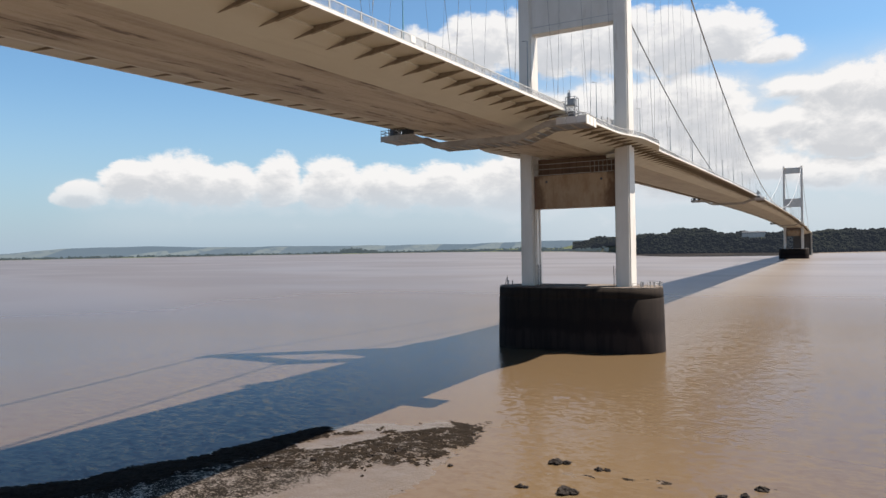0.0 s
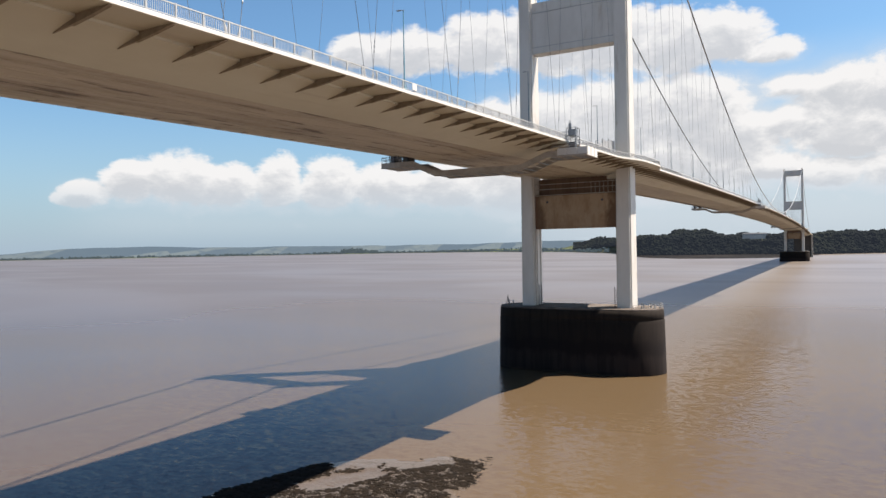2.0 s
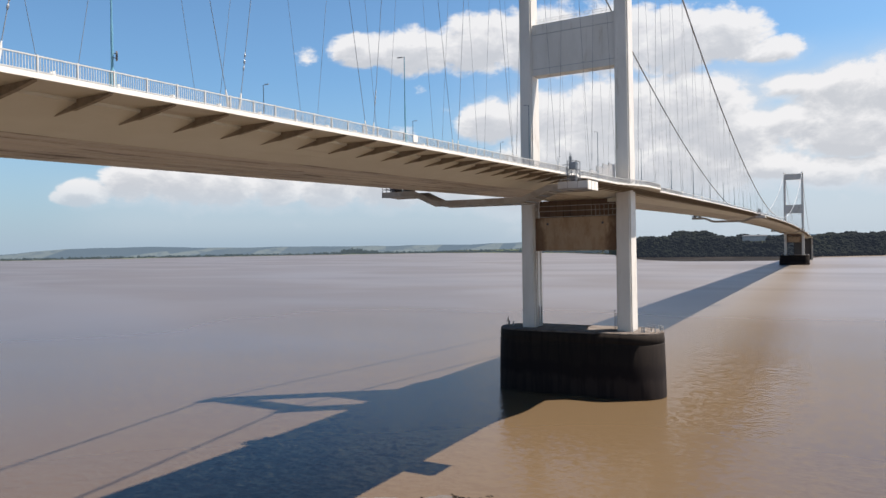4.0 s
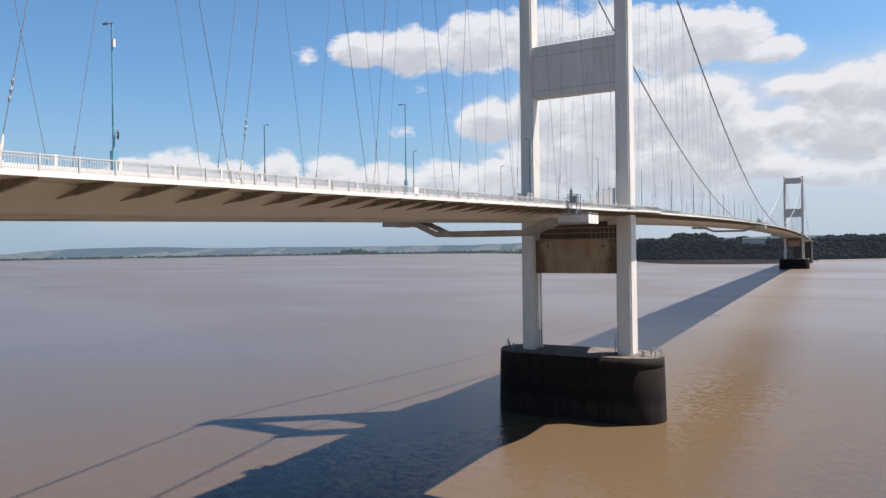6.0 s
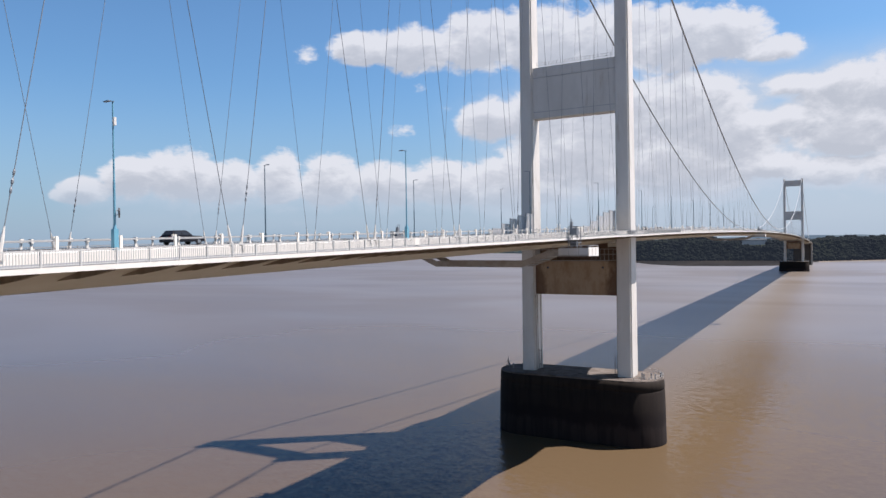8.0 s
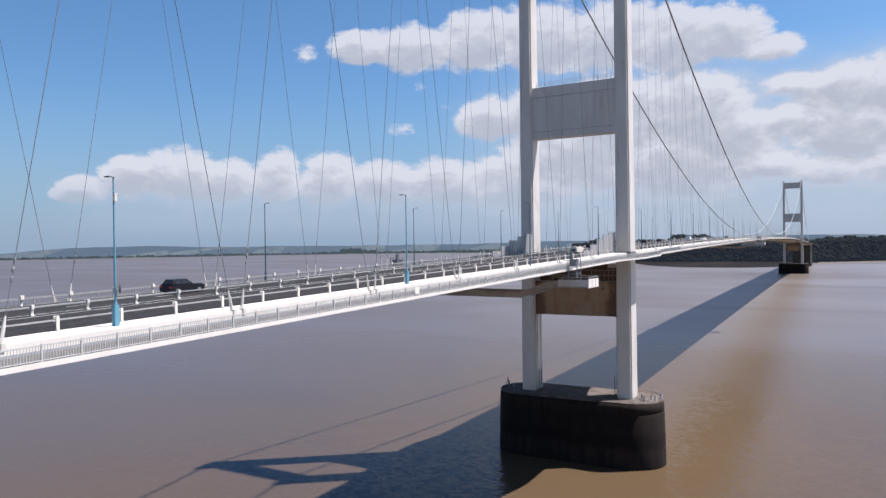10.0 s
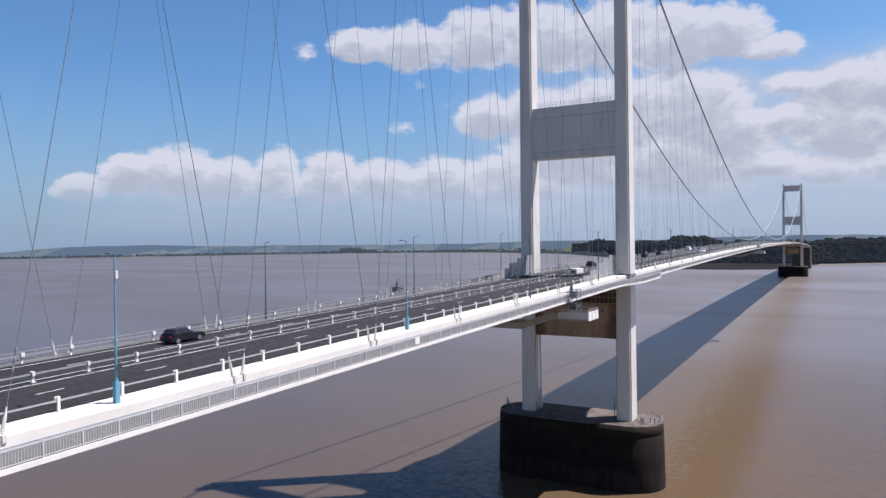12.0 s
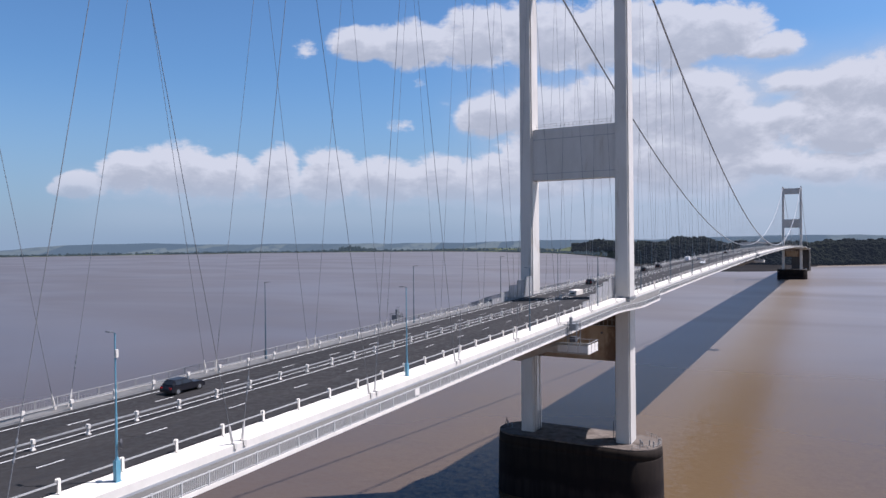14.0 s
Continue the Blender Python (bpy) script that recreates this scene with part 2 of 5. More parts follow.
def rust_beam():
    """Tan paint breaking down to rust, worst where the beam meets the legs."""
    m = bpy.data.materials.new("rust_stained_paint")
    m.use_nodes = True
    n = Nodes(m.node_tree)
    place = n.add("ShaderNodeTexCoord").outputs["Object"]
    sep = n.add("ShaderNodeSeparateXYZ")
    n.put(sep.inputs[0], place)
    blotch = n.noise(n.scaled(place, (1, 1, 0.5)), 0.4, 6.0, 0.62, 0.2)
    runs = n.noise(n.scaled(place, (1, 1, 0.08)), 0.9, 5.0, 0.6)
    base = n.mix(n.ramp(blotch, 0.35, 0.68), (0.33, 0.235, 0.15), (0.25, 0.155, 0.088))
    base = n.mix(n.ramp(runs, 0.55, 0.75, 0.0, 0.6), base, (0.16, 0.09, 0.05))
    ends = n.math("ADD", n.math("ABSOLUTE", sep.outputs[0]), n.math("MULTIPLY", n.math("SUBTRACT", blotch, 0.5), 7.0))
    base = n.mix(n.ramp(ends, 6.8, 9.2, 0.0, 0.8), base, (0.10, 0.055, 0.032))
    p = n.add("ShaderNodeBsdfPrincipled")
    n.put(p.inputs["Base Color"], base)
    p.inputs["Roughness"].default_value = 0.75
    p.inputs["Specular IOR Level"].default_value = 0.25
    n.put(n.add("ShaderNodeOutputMaterial").inputs[0], p.outputs[0])
    return m


RUST = rust_beam()
WHITE = material("white_edge_paint", (0.66, 0.62, 0.56), 0.5, second=(0.56, 0.525, 0.47), scale=0.5, amount=0.6)
# darker grey given to the edge parts on the far side of the deck
EDGEGREY = material("dark_grey_far_edge", (0.13, 0.125, 0.115), 0.6, second=(0.09, 0.088, 0.082), scale=0.5, amount=0.8)
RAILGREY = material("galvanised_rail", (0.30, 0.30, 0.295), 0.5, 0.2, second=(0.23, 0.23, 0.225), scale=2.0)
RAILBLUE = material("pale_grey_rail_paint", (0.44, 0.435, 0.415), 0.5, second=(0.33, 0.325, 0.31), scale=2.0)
ASPHALT = material("asphalt", (0.017, 0.016, 0.016), 0.85, spec=0.25, second=(0.025, 0.0235, 0.023), scale=0.5, amount=0.8, stretch=(1, 0.1, 1), bump=0.2,
                   dirt=(0.013, 0.0125, 0.0125), dirt_scale=0.3, dirt_cut=(0.55, 0.7), dirt_stretch=(1.0, 0.06, 1.0))
FOOTWAY = material("worn_grey_footway_surfacing", (0.105, 0.102, 0.095), 0.85, second=(0.08, 0.077, 0.073), scale=1.2, amount=0.8, stretch=(1, 0.2, 1))
MARK = material("worn_white_road_marking", (0.52, 0.52, 0.50), 0.7, second=(0.34, 0.34, 0.33), scale=1.5, amount=0.8)
def pier_concrete():
    """Weed-dark concrete with the tide marks of a big range: pale silt low down, a black weed belt, olive algae above."""
    m = bpy.data.materials.new("dark_weed_stained_concrete")
    m.use_nodes = True
    n = Nodes(m.node_tree)
    place = n.add("ShaderNodeNewGeometry").outputs["Position"]
    sep = n.add("ShaderNodeSeparateXYZ")
    n.put(sep.inputs[0], place)
    patch = n.noise(n.scaled(place, (1, 1, 0.35)), 0.35, 6.0, 0.65, 0.2)
    height = n.math("ADD", sep.outputs[2], n.math("MULTIPLY", n.math("SUBTRACT", patch, 0.5), 5.0))
    low = n.mix(n.ramp(height, 3.6, 5.2), (0.021, 0.0155, 0.014), (0.010, 0.0072, 0.0070))
    mid = n.mix(n.ramp(height, 6.6, 8.0), low, (0.0145, 0.0108, 0.009))
    top = n.mix(n.ramp(height, 11.0, 12.4), mid, (0.019, 0.0145, 0.0115))
    run = n.ramp(n.noise(n.scaled(place, (1, 1, 0.08)), 0.9, 5.0, 0.6), 0.45, 0.62)
    p = n.add("ShaderNodeBsdfPrincipled")
    n.put(p.inputs["Base Color"], n.mix(n.math("MULTIPLY", run, 0.55), top, (0.0075, 0.0056, 0.0056)))
    p.inputs["Roughness"].default_value = 0.9
    p.inputs["Specular IOR Level"].default_value = 0.12
    b = n.add("ShaderNodeBump")
    b.inputs["Strength"].default_value = 0.4
    b.inputs["Distance"].default_value = 0.05
    n.put(b.inputs["Height"], n.noise(place, 1.5, 4.0))
    n.put(p.inputs["Normal"], b.outputs[0])
    n.put(n.add("ShaderNodeOutputMaterial").inputs[0], p.outputs[0])
    return m


CONCRETE = pier_concrete()
PALECAP = material("pale_concrete_cap", (0.36, 0.33, 0.29), 0.85, second=(0.26, 0.235, 0.20), scale=0.6)
CAPTOP = material("stained_pier_top", (0.13, 0.11, 0.095), 0.9, spec=0.15, second=(0.08, 0.066, 0.056), scale=0.5, amount=0.9, dirt=(0.05, 0.04, 0.034), dirt_scale=0.35, dirt_cut=(0.5, 0.7))
CABLE = material("grey_painted_cable", (0.30, 0.31, 0.32), 0.5, second=(0.24, 0.25, 0.26), scale=0.5)
WIRE = material("dark_wire_rope", (0.16, 0.165, 0.17), 0.5, 0.2)
LAMPBLUE = material("blue_painted_lamp_column", (0.10, 0.26, 0.34), 0.4, second=(0.08, 0.20, 0.27), scale=1.5)
# the same blue paint, with the dulling of distance put into its colour
LAMPDULL = material("distance_greyed_blue_lamp_column", (0.05, 0.095, 0.125), 0.45, second=(0.04, 0.075, 0.10), scale=1.5)
STEEL = material("grey_steel", (0.22, 0.23, 0.24), 0.5, 0.5, second=(0.15, 0.155, 0.16), scale=1.5)
DARK = material("dark_machine_paint", (0.05, 0.05, 0.055), 0.5)
GANTRY = material("weathered_gantry_paint", (0.36, 0.32, 0.27), 0.55, second=(0.26, 0.22, 0.18), scale=0.6, amount=0.9)


# ---------------------------------------------------------------- mesh helpers
def mesh_object(name, verts, faces, mat, smooth=False):
    me = bpy.data.meshes.new(name)
    me.from_pydata([tuple(v) for v in verts], [], faces)
    me.materials.append(mat)
    me.validate()
    if smooth:
        me.polygons.foreach_set("use_smooth", [True] * len(me.polygons))
    me.update()
    return new(name, me)


def part(name, bm, mat, parent=None, label="", smooth=False):
    me = bpy.data.meshes.new(name)
    bmesh.ops.recalc_face_normals(bm, faces=bm.faces)
    bm.to_mesh(me)
    bm.free()
    me.materials.append(mat)
    if smooth:
        me.polygons.foreach_set("use_smooth", [True] * len(me.polygons))
    ob = new(name, me)
    ob.parent = parent
    if label:
        ob["label"] = label
    return ob


def thing(name, label, category, group="", kind=""):
    return tagged(new(name), label, category, group, kind)


def box(bm, x0, x1, y0, y1, z0, z1, lean=None):
    """A box between two corners; lean moves its top by (dx, dy)."""
    dx, dy = lean or (0.0, 0.0)
    v = [bm.verts.new(p) for p in ((x0, y0, z0), (x1, y0, z0), (x1, y1, z0), (x0, y1, z0),
                                   (x0 + dx, y0 + dy, z1), (x1 + dx, y0 + dy, z1), (x1 + dx, y1 + dy, z1), (x0 + dx, y1 + dy, z1))]
    for f in ((3, 2, 1, 0), (4, 5, 6, 7), (0, 1, 5, 4), (1, 2, 6, 5), (2, 3, 7, 6), (3, 0, 4, 7)):
        bm.faces.new([v[i] for i in f])
    return v


def rod(bm, a, b, r0, r1=None, n=6):
    """A tapered round bar from a to b."""
    a, b = Vector(a), Vector(b)
    r1 = r0 if r1 is None else r1
    q = (b - a).to_track_quat("Z", "Y")
    rings = []
    for c, r in ((a, r0), (b, r1)):
        rings.append([bm.verts.new(c + q @ Vector((r * math.cos(math.tau * i / n), r * math.sin(math.tau * i / n), 0))) for i in range(n)])
    for i in range(n):
        j = (i + 1) % n
        bm.faces.new((rings[0][i], rings[0][j], rings[1][j], rings[1][i]))
    bm.faces.new(rings[0][::-1])
    bm.faces.new(rings[1])


def lathe(bm, a, b, radii, n=6):
    """A round bar from a to b whose thickness follows the radii."""
    q = (b - a).to_track_quat("Z", "Y")
    rings = []
    for k, r in enumerate(radii):
        c = a + (b - a) * k / (len(radii) - 1)
        rings.append([bm.verts.new(c + q @ Vector((r * math.cos(math.tau * i / n), r * math.sin(math.tau * i / n), 0))) for i in range(n)])
    for lo, hi in zip(rings, rings[1:]):
        for i in range(n):
            bm.faces.new((lo[i], lo[(i + 1) % n], hi[(i + 1) % n], hi[i]))
    bm.faces.new(rings[0][::-1])
    bm.faces.new(rings[-1])


def beam(bm, a, b, w, h):
    """A square-cut bar from a to b, w wide and h high."""
    a, b = Vector(a), Vector(b)
    d = (b - a).normalized()
    side = d.cross(Vector((0, 0, 1)))
    side = side.normalized() if side.length > 1e-4 else Vector((1, 0, 0))
    up = side.cross(d).normalized()
    rings = [[bm.verts.new(c + side * sx * w / 2 + up * sz * h / 2) for sx, sz in ((-1, -1), (1, -1), (1, 1), (-1, 1))] for c in (a, b)]
    for i in range(4):
        j = (i + 1) % 4
        bm.faces.new((rings[0][i], rings[0][j], rings[1][j], rings[1][i]))
    bm.faces.new(rings[0][::-1])
    bm.faces.new(rings[1])


# ---------------------------------------------------------------- the bridge's line
SPAN = 987.6          # between the towers
SIDE = 305.0          # side spans
BAY = 18.51           # between the anchors of the hangers
ANCHOR = -120.0       # one of the anchors
POSTS = -120.1        # one of the barrier posts


def edge_z(y):
    """Height of the footway along the bridge."""
    if y < 0:
        return 46.85 + 0.0209 * y
    if y > SPAN:
        return 46.85 - 0.0209 * (y - SPAN)
    s = (y - SPAN / 2) / (SPAN / 2)
    return 46.85 + 4.2 * (1 - s * s)


def ease(a, b, v):
    s = min(1.0, max(0.0, (v - a) / (b - a)))
    return s * s * (3 - 2 * s)


def bulge(y):
    """How far the footway swings out round the legs of a tower."""
    w = 0.0
    for c in (0.0, SPAN):
        d = y - c
        w += 2.3 * ease(-24, -8, d) * (1 - ease(4, 17, d))
    return w


def stations(y0, y1, step):
    n = max(1, math.ceil((y1 - y0) / step))
    ys = [y0 + (y1 - y0) * i / n for i in range(n + 1)]
    return ys


def deck_stations():
    ys = set()
    for a, b, s in ((-SIDE, -30, BAY / 2), (-30, 24, 2.0), (24, SPAN - 30, BAY / 2), (SPAN - 30, SPAN + 24, 2.0), (SPAN + 24, SPAN + SIDE, BAY / 2)):
        ys.update(round(v, 3) for v in stations(a, b, s))
    return sorted(ys)


DECK_YS = deck_stations()


def sweep(name, profile, mat, ys=None, swing=(), parent=None, label="", closed=True, smooth=False):
    """A section (x, height over the footway) drawn along the bridge. swing: the points that follow the bulge at the towers, with their sign."""
    ys = ys or DECK_YS
    verts, faces, n = [], [], len(profile)
    for y in ys:
        e, w = edge_z(y), bulge(y)
        for i, (x, dz) in enumerate(profile):
            verts.append((x + (math.copysign(w, x) if i in swing else 0.0), y, e + dz))
    for k in range(len(ys) - 1):
        for i in range(n if closed else n - 1):
            j = (i + 1) % n
            faces.append((k * n + i, k * n + j, (k + 1) * n + j, (k + 1) * n + i))
    if closed:
        faces.append(tuple(range(n))[::-1])
        faces.append(tuple((len(ys) - 1) * n + i for i in range(n)))
    ob = mesh_object(name, verts, faces, mat, smooth)
    ob.parent = parent
    if label:
        ob["label"] = label
    return ob


def both(profile, sign):
    return [(x * sign, z) for x, z in profile]


# ---------------------------------------------------------------- water and ground
def disc(name, radius, z, mat, n=96):
    verts = [(radius * math.cos(math.tau * i / n), radius * math.sin(math.tau * i / n), z) for i in range(n)]
    return mesh_object(name, verts, [tuple(range(n))], mat)


tagged(disc("water", 4800.0, 0.0, WATER), "wide brown silty tidal river with light ripples", "water", kind="structure")

# ---------------------------------------------------------------- deck
deck = thing("bridge_deck", "cream and grey steel suspension bridge deck with dual carriageway", "bridge deck")
sweep("box_girder", [(-9.7, 0.85), (-12.4, 0.80), (-12.4, -0.32), (-6.8, -1.80), (6.8, -1.80), (12.4, -0.32), (12.4, 0.80),
                     (9.7, 0.85)], SOFFIT, parent=deck, label="cream painted steel box girder with brown streaks below")
sweep("bottom_plate", [(-6.85, -1.82), (6.85, -1.82), (6.85, -1.79), (-6.85, -1.79)], BOTTOM, ys=[y for y in DECK_YS if y < 1], parent=deck, label="brown-streaked bottom plate of the side span")
sweep("bottom_plate", [(-6.85, -1.82), (6.85, -1.82), (6.85, -1.79), (-6.85, -1.79)], CLEANER, ys=[y for y in DECK_YS if y > -1], parent=deck, label="cream bottom plate of the main span")
for x in (-4.6, -2.3, 0.0, 2.3, 4.6):
    sweep("plate_seam", [(x - 0.05, -1.85), (x + 0.05, -1.85), (x + 0.05, -1.81), (x - 0.05, -1.81)], BOTTOM, parent=deck)
sweep("road_surface", [(-9.75, 0.5), (9.75, 0.5), (9.75, 0.95), (-9.75, 0.95)], ASPHALT, parent=deck, label="dark grey asphalt road")
for sg in (1, -1):
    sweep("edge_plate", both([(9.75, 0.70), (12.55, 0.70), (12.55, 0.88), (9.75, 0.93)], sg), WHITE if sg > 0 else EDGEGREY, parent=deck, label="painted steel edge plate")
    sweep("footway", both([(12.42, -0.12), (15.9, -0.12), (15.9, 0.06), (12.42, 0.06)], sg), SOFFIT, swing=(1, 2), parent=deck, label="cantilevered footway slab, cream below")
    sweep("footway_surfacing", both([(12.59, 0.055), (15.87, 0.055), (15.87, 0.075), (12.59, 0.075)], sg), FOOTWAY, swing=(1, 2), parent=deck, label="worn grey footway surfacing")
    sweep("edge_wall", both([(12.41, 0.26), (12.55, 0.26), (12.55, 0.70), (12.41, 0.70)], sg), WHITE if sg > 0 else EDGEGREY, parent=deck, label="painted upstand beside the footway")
    # grey strip along the foot of the upstand, darker on the far side
    sweep("foot_strip", both([(12.41, 0.04), (12.58, 0.04), (12.58, 0.26), (12.41, 0.26)], sg), CABLE if sg > 0 else EDGEGREY, parent=deck, label="dull grey strip under the upstand")
    sweep("fascia", both([(15.88, -0.16), (16.05, -0.16), (16.05, 0.14), (15.88, 0.14)], sg), WHITE, swing=(0, 1, 2, 3), parent=deck, label="white painted fascia strip")


for x in (-8.55, -1.45, 0.2):
    sweep("edge_line", [(x - 0.08, 0.94), (x + 0.08, 0.94), (x + 0.08, 0.956), (x - 0.08, 0.956)], MARK, parent=deck, label="white painted line")


def bracket_mesh(sg):
    bm = bmesh.new()
    t = 0.06
    pts = [(12.3, -0.11), (15.85, -0.11), (15.85, -0.17), (14.0, -0.50), (12.0, -0.78), (10.0, -0.97), (11.0, -0.66)]
    if sg < 0:
        pts = [(x, -0.11 + (z + 0.11) * 0.5) for x, z in pts]
    a = [bm.verts.new((sg * x, -t, z)) for x, z in pts]
    b = [bm.verts.new((sg * x, t, z)) for x, z in pts]
    bm.faces.new(a)
    bm.faces.new(b[::-1])
    for i in range(len(pts)):
        j = (i + 1) % len(pts)
        bm.faces.new((a[i], a[j], b[j], b[i]))
    lo = [(12.0, -0.78), (14.0, -0.50), (15.7, -0.20)]
    for (x0, z0), (x1, z1) in zip(lo, lo[1:]) if sg > 0 else ():
        beam(bm, (sg * x0, 0, z0 - 0.02), (sg * x1, 0, z1 - 0.02), 0.28, 0.04)
    return bm


BRACKETS = {}
for sg in (1, -1):
    k = 0
    y = -133.98 - 4.6275 * 30
    while y < SPAN + 200:
        if sg not in BRACKETS:
            ob = part("footway_bracket", bracket_mesh(sg), BRACKET, deck, "dark brown steel bracket")
            BRACKETS[sg] = ob.data
        else:
            ob = new("footway_bracket", BRACKETS[sg])
            ob.parent = deck
        ob.location = (0, y, edge_z(y))
        y += 4.6275 if y < 330 else 4.6275 * 3
for x, y in ((3.75, -131.7 - 9.15 * 12), (-5.0, -132.9 - 9.15 * 12)):
    first = None
    while y < SPAN + 100:
        if first is None:
            bm = bmesh.new()
            box(bm, -0.07, 0.07, 0.0, 2.1, -0.01, 0.008)
            ob = part("lane_mark", bm, MARK, deck)
            first = ob.data
        else:
            ob = new("lane_mark", first)
            ob.parent = deck
        ob.location = (x, y, edge_z(y) + 0.95)
        ob.rotation_euler = (math.atan(edge_z(y + 1) - edge_z(y)), 0, 0)
        y += 9.15


# ---------------------------------------------------------------- towers and piers
TOP = 133.0


def leg_size(z):
    s = (z - 14.6) / (TOP - 14.6)
    return 1.72 - 0.27 * s, 2.75 - 0.55 * s      # half width across, half depth along the bridge


def tower(y0, group):
    tw = thing("bridge_tower", "tall pale grey steel bridge tower with three cross beams", "tower", group)
    tw.location = (0, y0, 0)
    for sg in (1, -1):
        bm = bmesh.new()
        rings = []
        for z in (14.4, 33, 45, 75, 88, 110, TOP):
            hx, hy = leg_size(z)
            c, r = 11.62 * sg, 0.42
            rings.append([bm.verts.new((c + x, y, z)) for x, y in ((-hx, -hy + r), (-hx + 0.28, -hy + r), (-hx + 0.28, -hy), (hx - 0.28, -hy), (hx - 0.28, -hy + r), (hx, -hy + r),
                                                                  (hx, hy - r), (hx - 0.28, hy - r), (hx - 0.28, hy), (-hx + 0.28, hy), (-hx + 0.28, hy - r), (-hx, hy - r))])
        m = len(rings[0])
        for lo, hi in zip(rings, rings[1:]):
            for i in range(m):
                bm.faces.new((lo[i], lo[(i + 1) % m], hi[(i + 1) % m], hi[i]))
        bm.faces.new(rings[0][::-1])
        bm.faces.new(rings[-1])
        part("leg", bm, PAINT, tw)
        inner = leg_size(30)[0]
        # brown strips added to draw dark upright lines down the inner faces
        for y, w in ((-1.9, 0.16), (-0.9, 0.1), (1.2, 0.14)):
            bm = bmesh.new()
            face = 11.62 * sg + (inner + 0.05 if sg < 0 else -inner - 0.05)
            box(bm, face - 0.09, face + 0.09, y - w, y + w, 14.6, 33.0)
            part("inner_face_strip", bm, GANTRY, tw, "brown upright strip on the inner face")
        hx, hy = leg_size(47.5)
        bm = bmesh.new()
        box(bm, 11.62 * sg - hx - 0.1, 11.62 * sg + hx + 0.1, -hy - 0.1, hy + 0.1, 47.55, 47.95)
        box(bm, 11.62 * sg - hx - 0.22, 11.62 * sg + hx + 0.22, -hy - 0.22, hy + 0.22, 47.5, 47.62)
        part("collar", bm, STEEL, tw, "dark steel collar where the leg passes the deck")
        bm = bmesh.new()
        box(bm, 11.62 * sg - 1.2, 11.62 * sg + 1.2, -2.6, 2.6, TOP, TOP + 1.6)
        box(bm, 11.62 * sg - 0.6, 11.62 * sg + 0.6, -3.0, 3.0, TOP + 1.6, TOP + 2.6)
        part("saddle_housing", bm, PAINT, tw)
    for z0, z1, hy, mat, lab in ((75.3, 87.6, 1.55, PAINT, "pale grey plated cross beam"), (124.5, TOP - 0.2, 1.4, PAINT, "pale grey plated cross beam"), (33.0, 40.9, 1.6, RUST, "rust-stained lower cross beam")):
        xi = 11.62 - leg_size((z0 + z1) / 2)[0] + 0.15
        bm = bmesh.new()
        box(bm, -xi, xi, -hy, hy, z0, z1)
        ob = part("cross_beam", bm, mat, tw, lab)
        for zz in (z0 + 0.02, z1 - 2.4 if z1 < 120 and z0 > 50 else z1 - 0.3):
            bm = bmesh.new()
            box(bm, -xi + 0.2, xi - 0.2, -hy - 0.12, -hy, zz, zz + 0.28)
            part("flange", bm, mat, ob)
        if z0 > 50:
            for x in (-6.5, -3.2, 3.4, 5.4, 7.2):
                bm = bmesh.new()
                box(bm, x - 0.05, x + 0.05, -hy - 0.06, -hy, z0 + 0.3, z1 - 2.4)
                part("stiffener", bm, PAINT, ob)
            for zz in (z0 + 1.5, z1 - 2.55):
                bm = bmesh.new()
                box(bm, -xi + 0.2, xi - 0.2, -hy - 0.05, -hy, zz, zz + 0.13)
                part("seam", bm, CABLE, ob, "dark grey seam")
            bm = bmesh.new()
            for x in range(-9, 10):
                rod(bm, (x, -hy + 0.1, z1), (x, -hy + 0.1, z1 + 1.1), 0.04)
            for h in (0.55, 1.1):
                rod(bm, (-9.3, -hy + 0.1, z1 + h), (9.3, -hy + 0.1, z1 + h), 0.03)
            part("guard_rail", bm, RAILGREY, ob)
    return tw


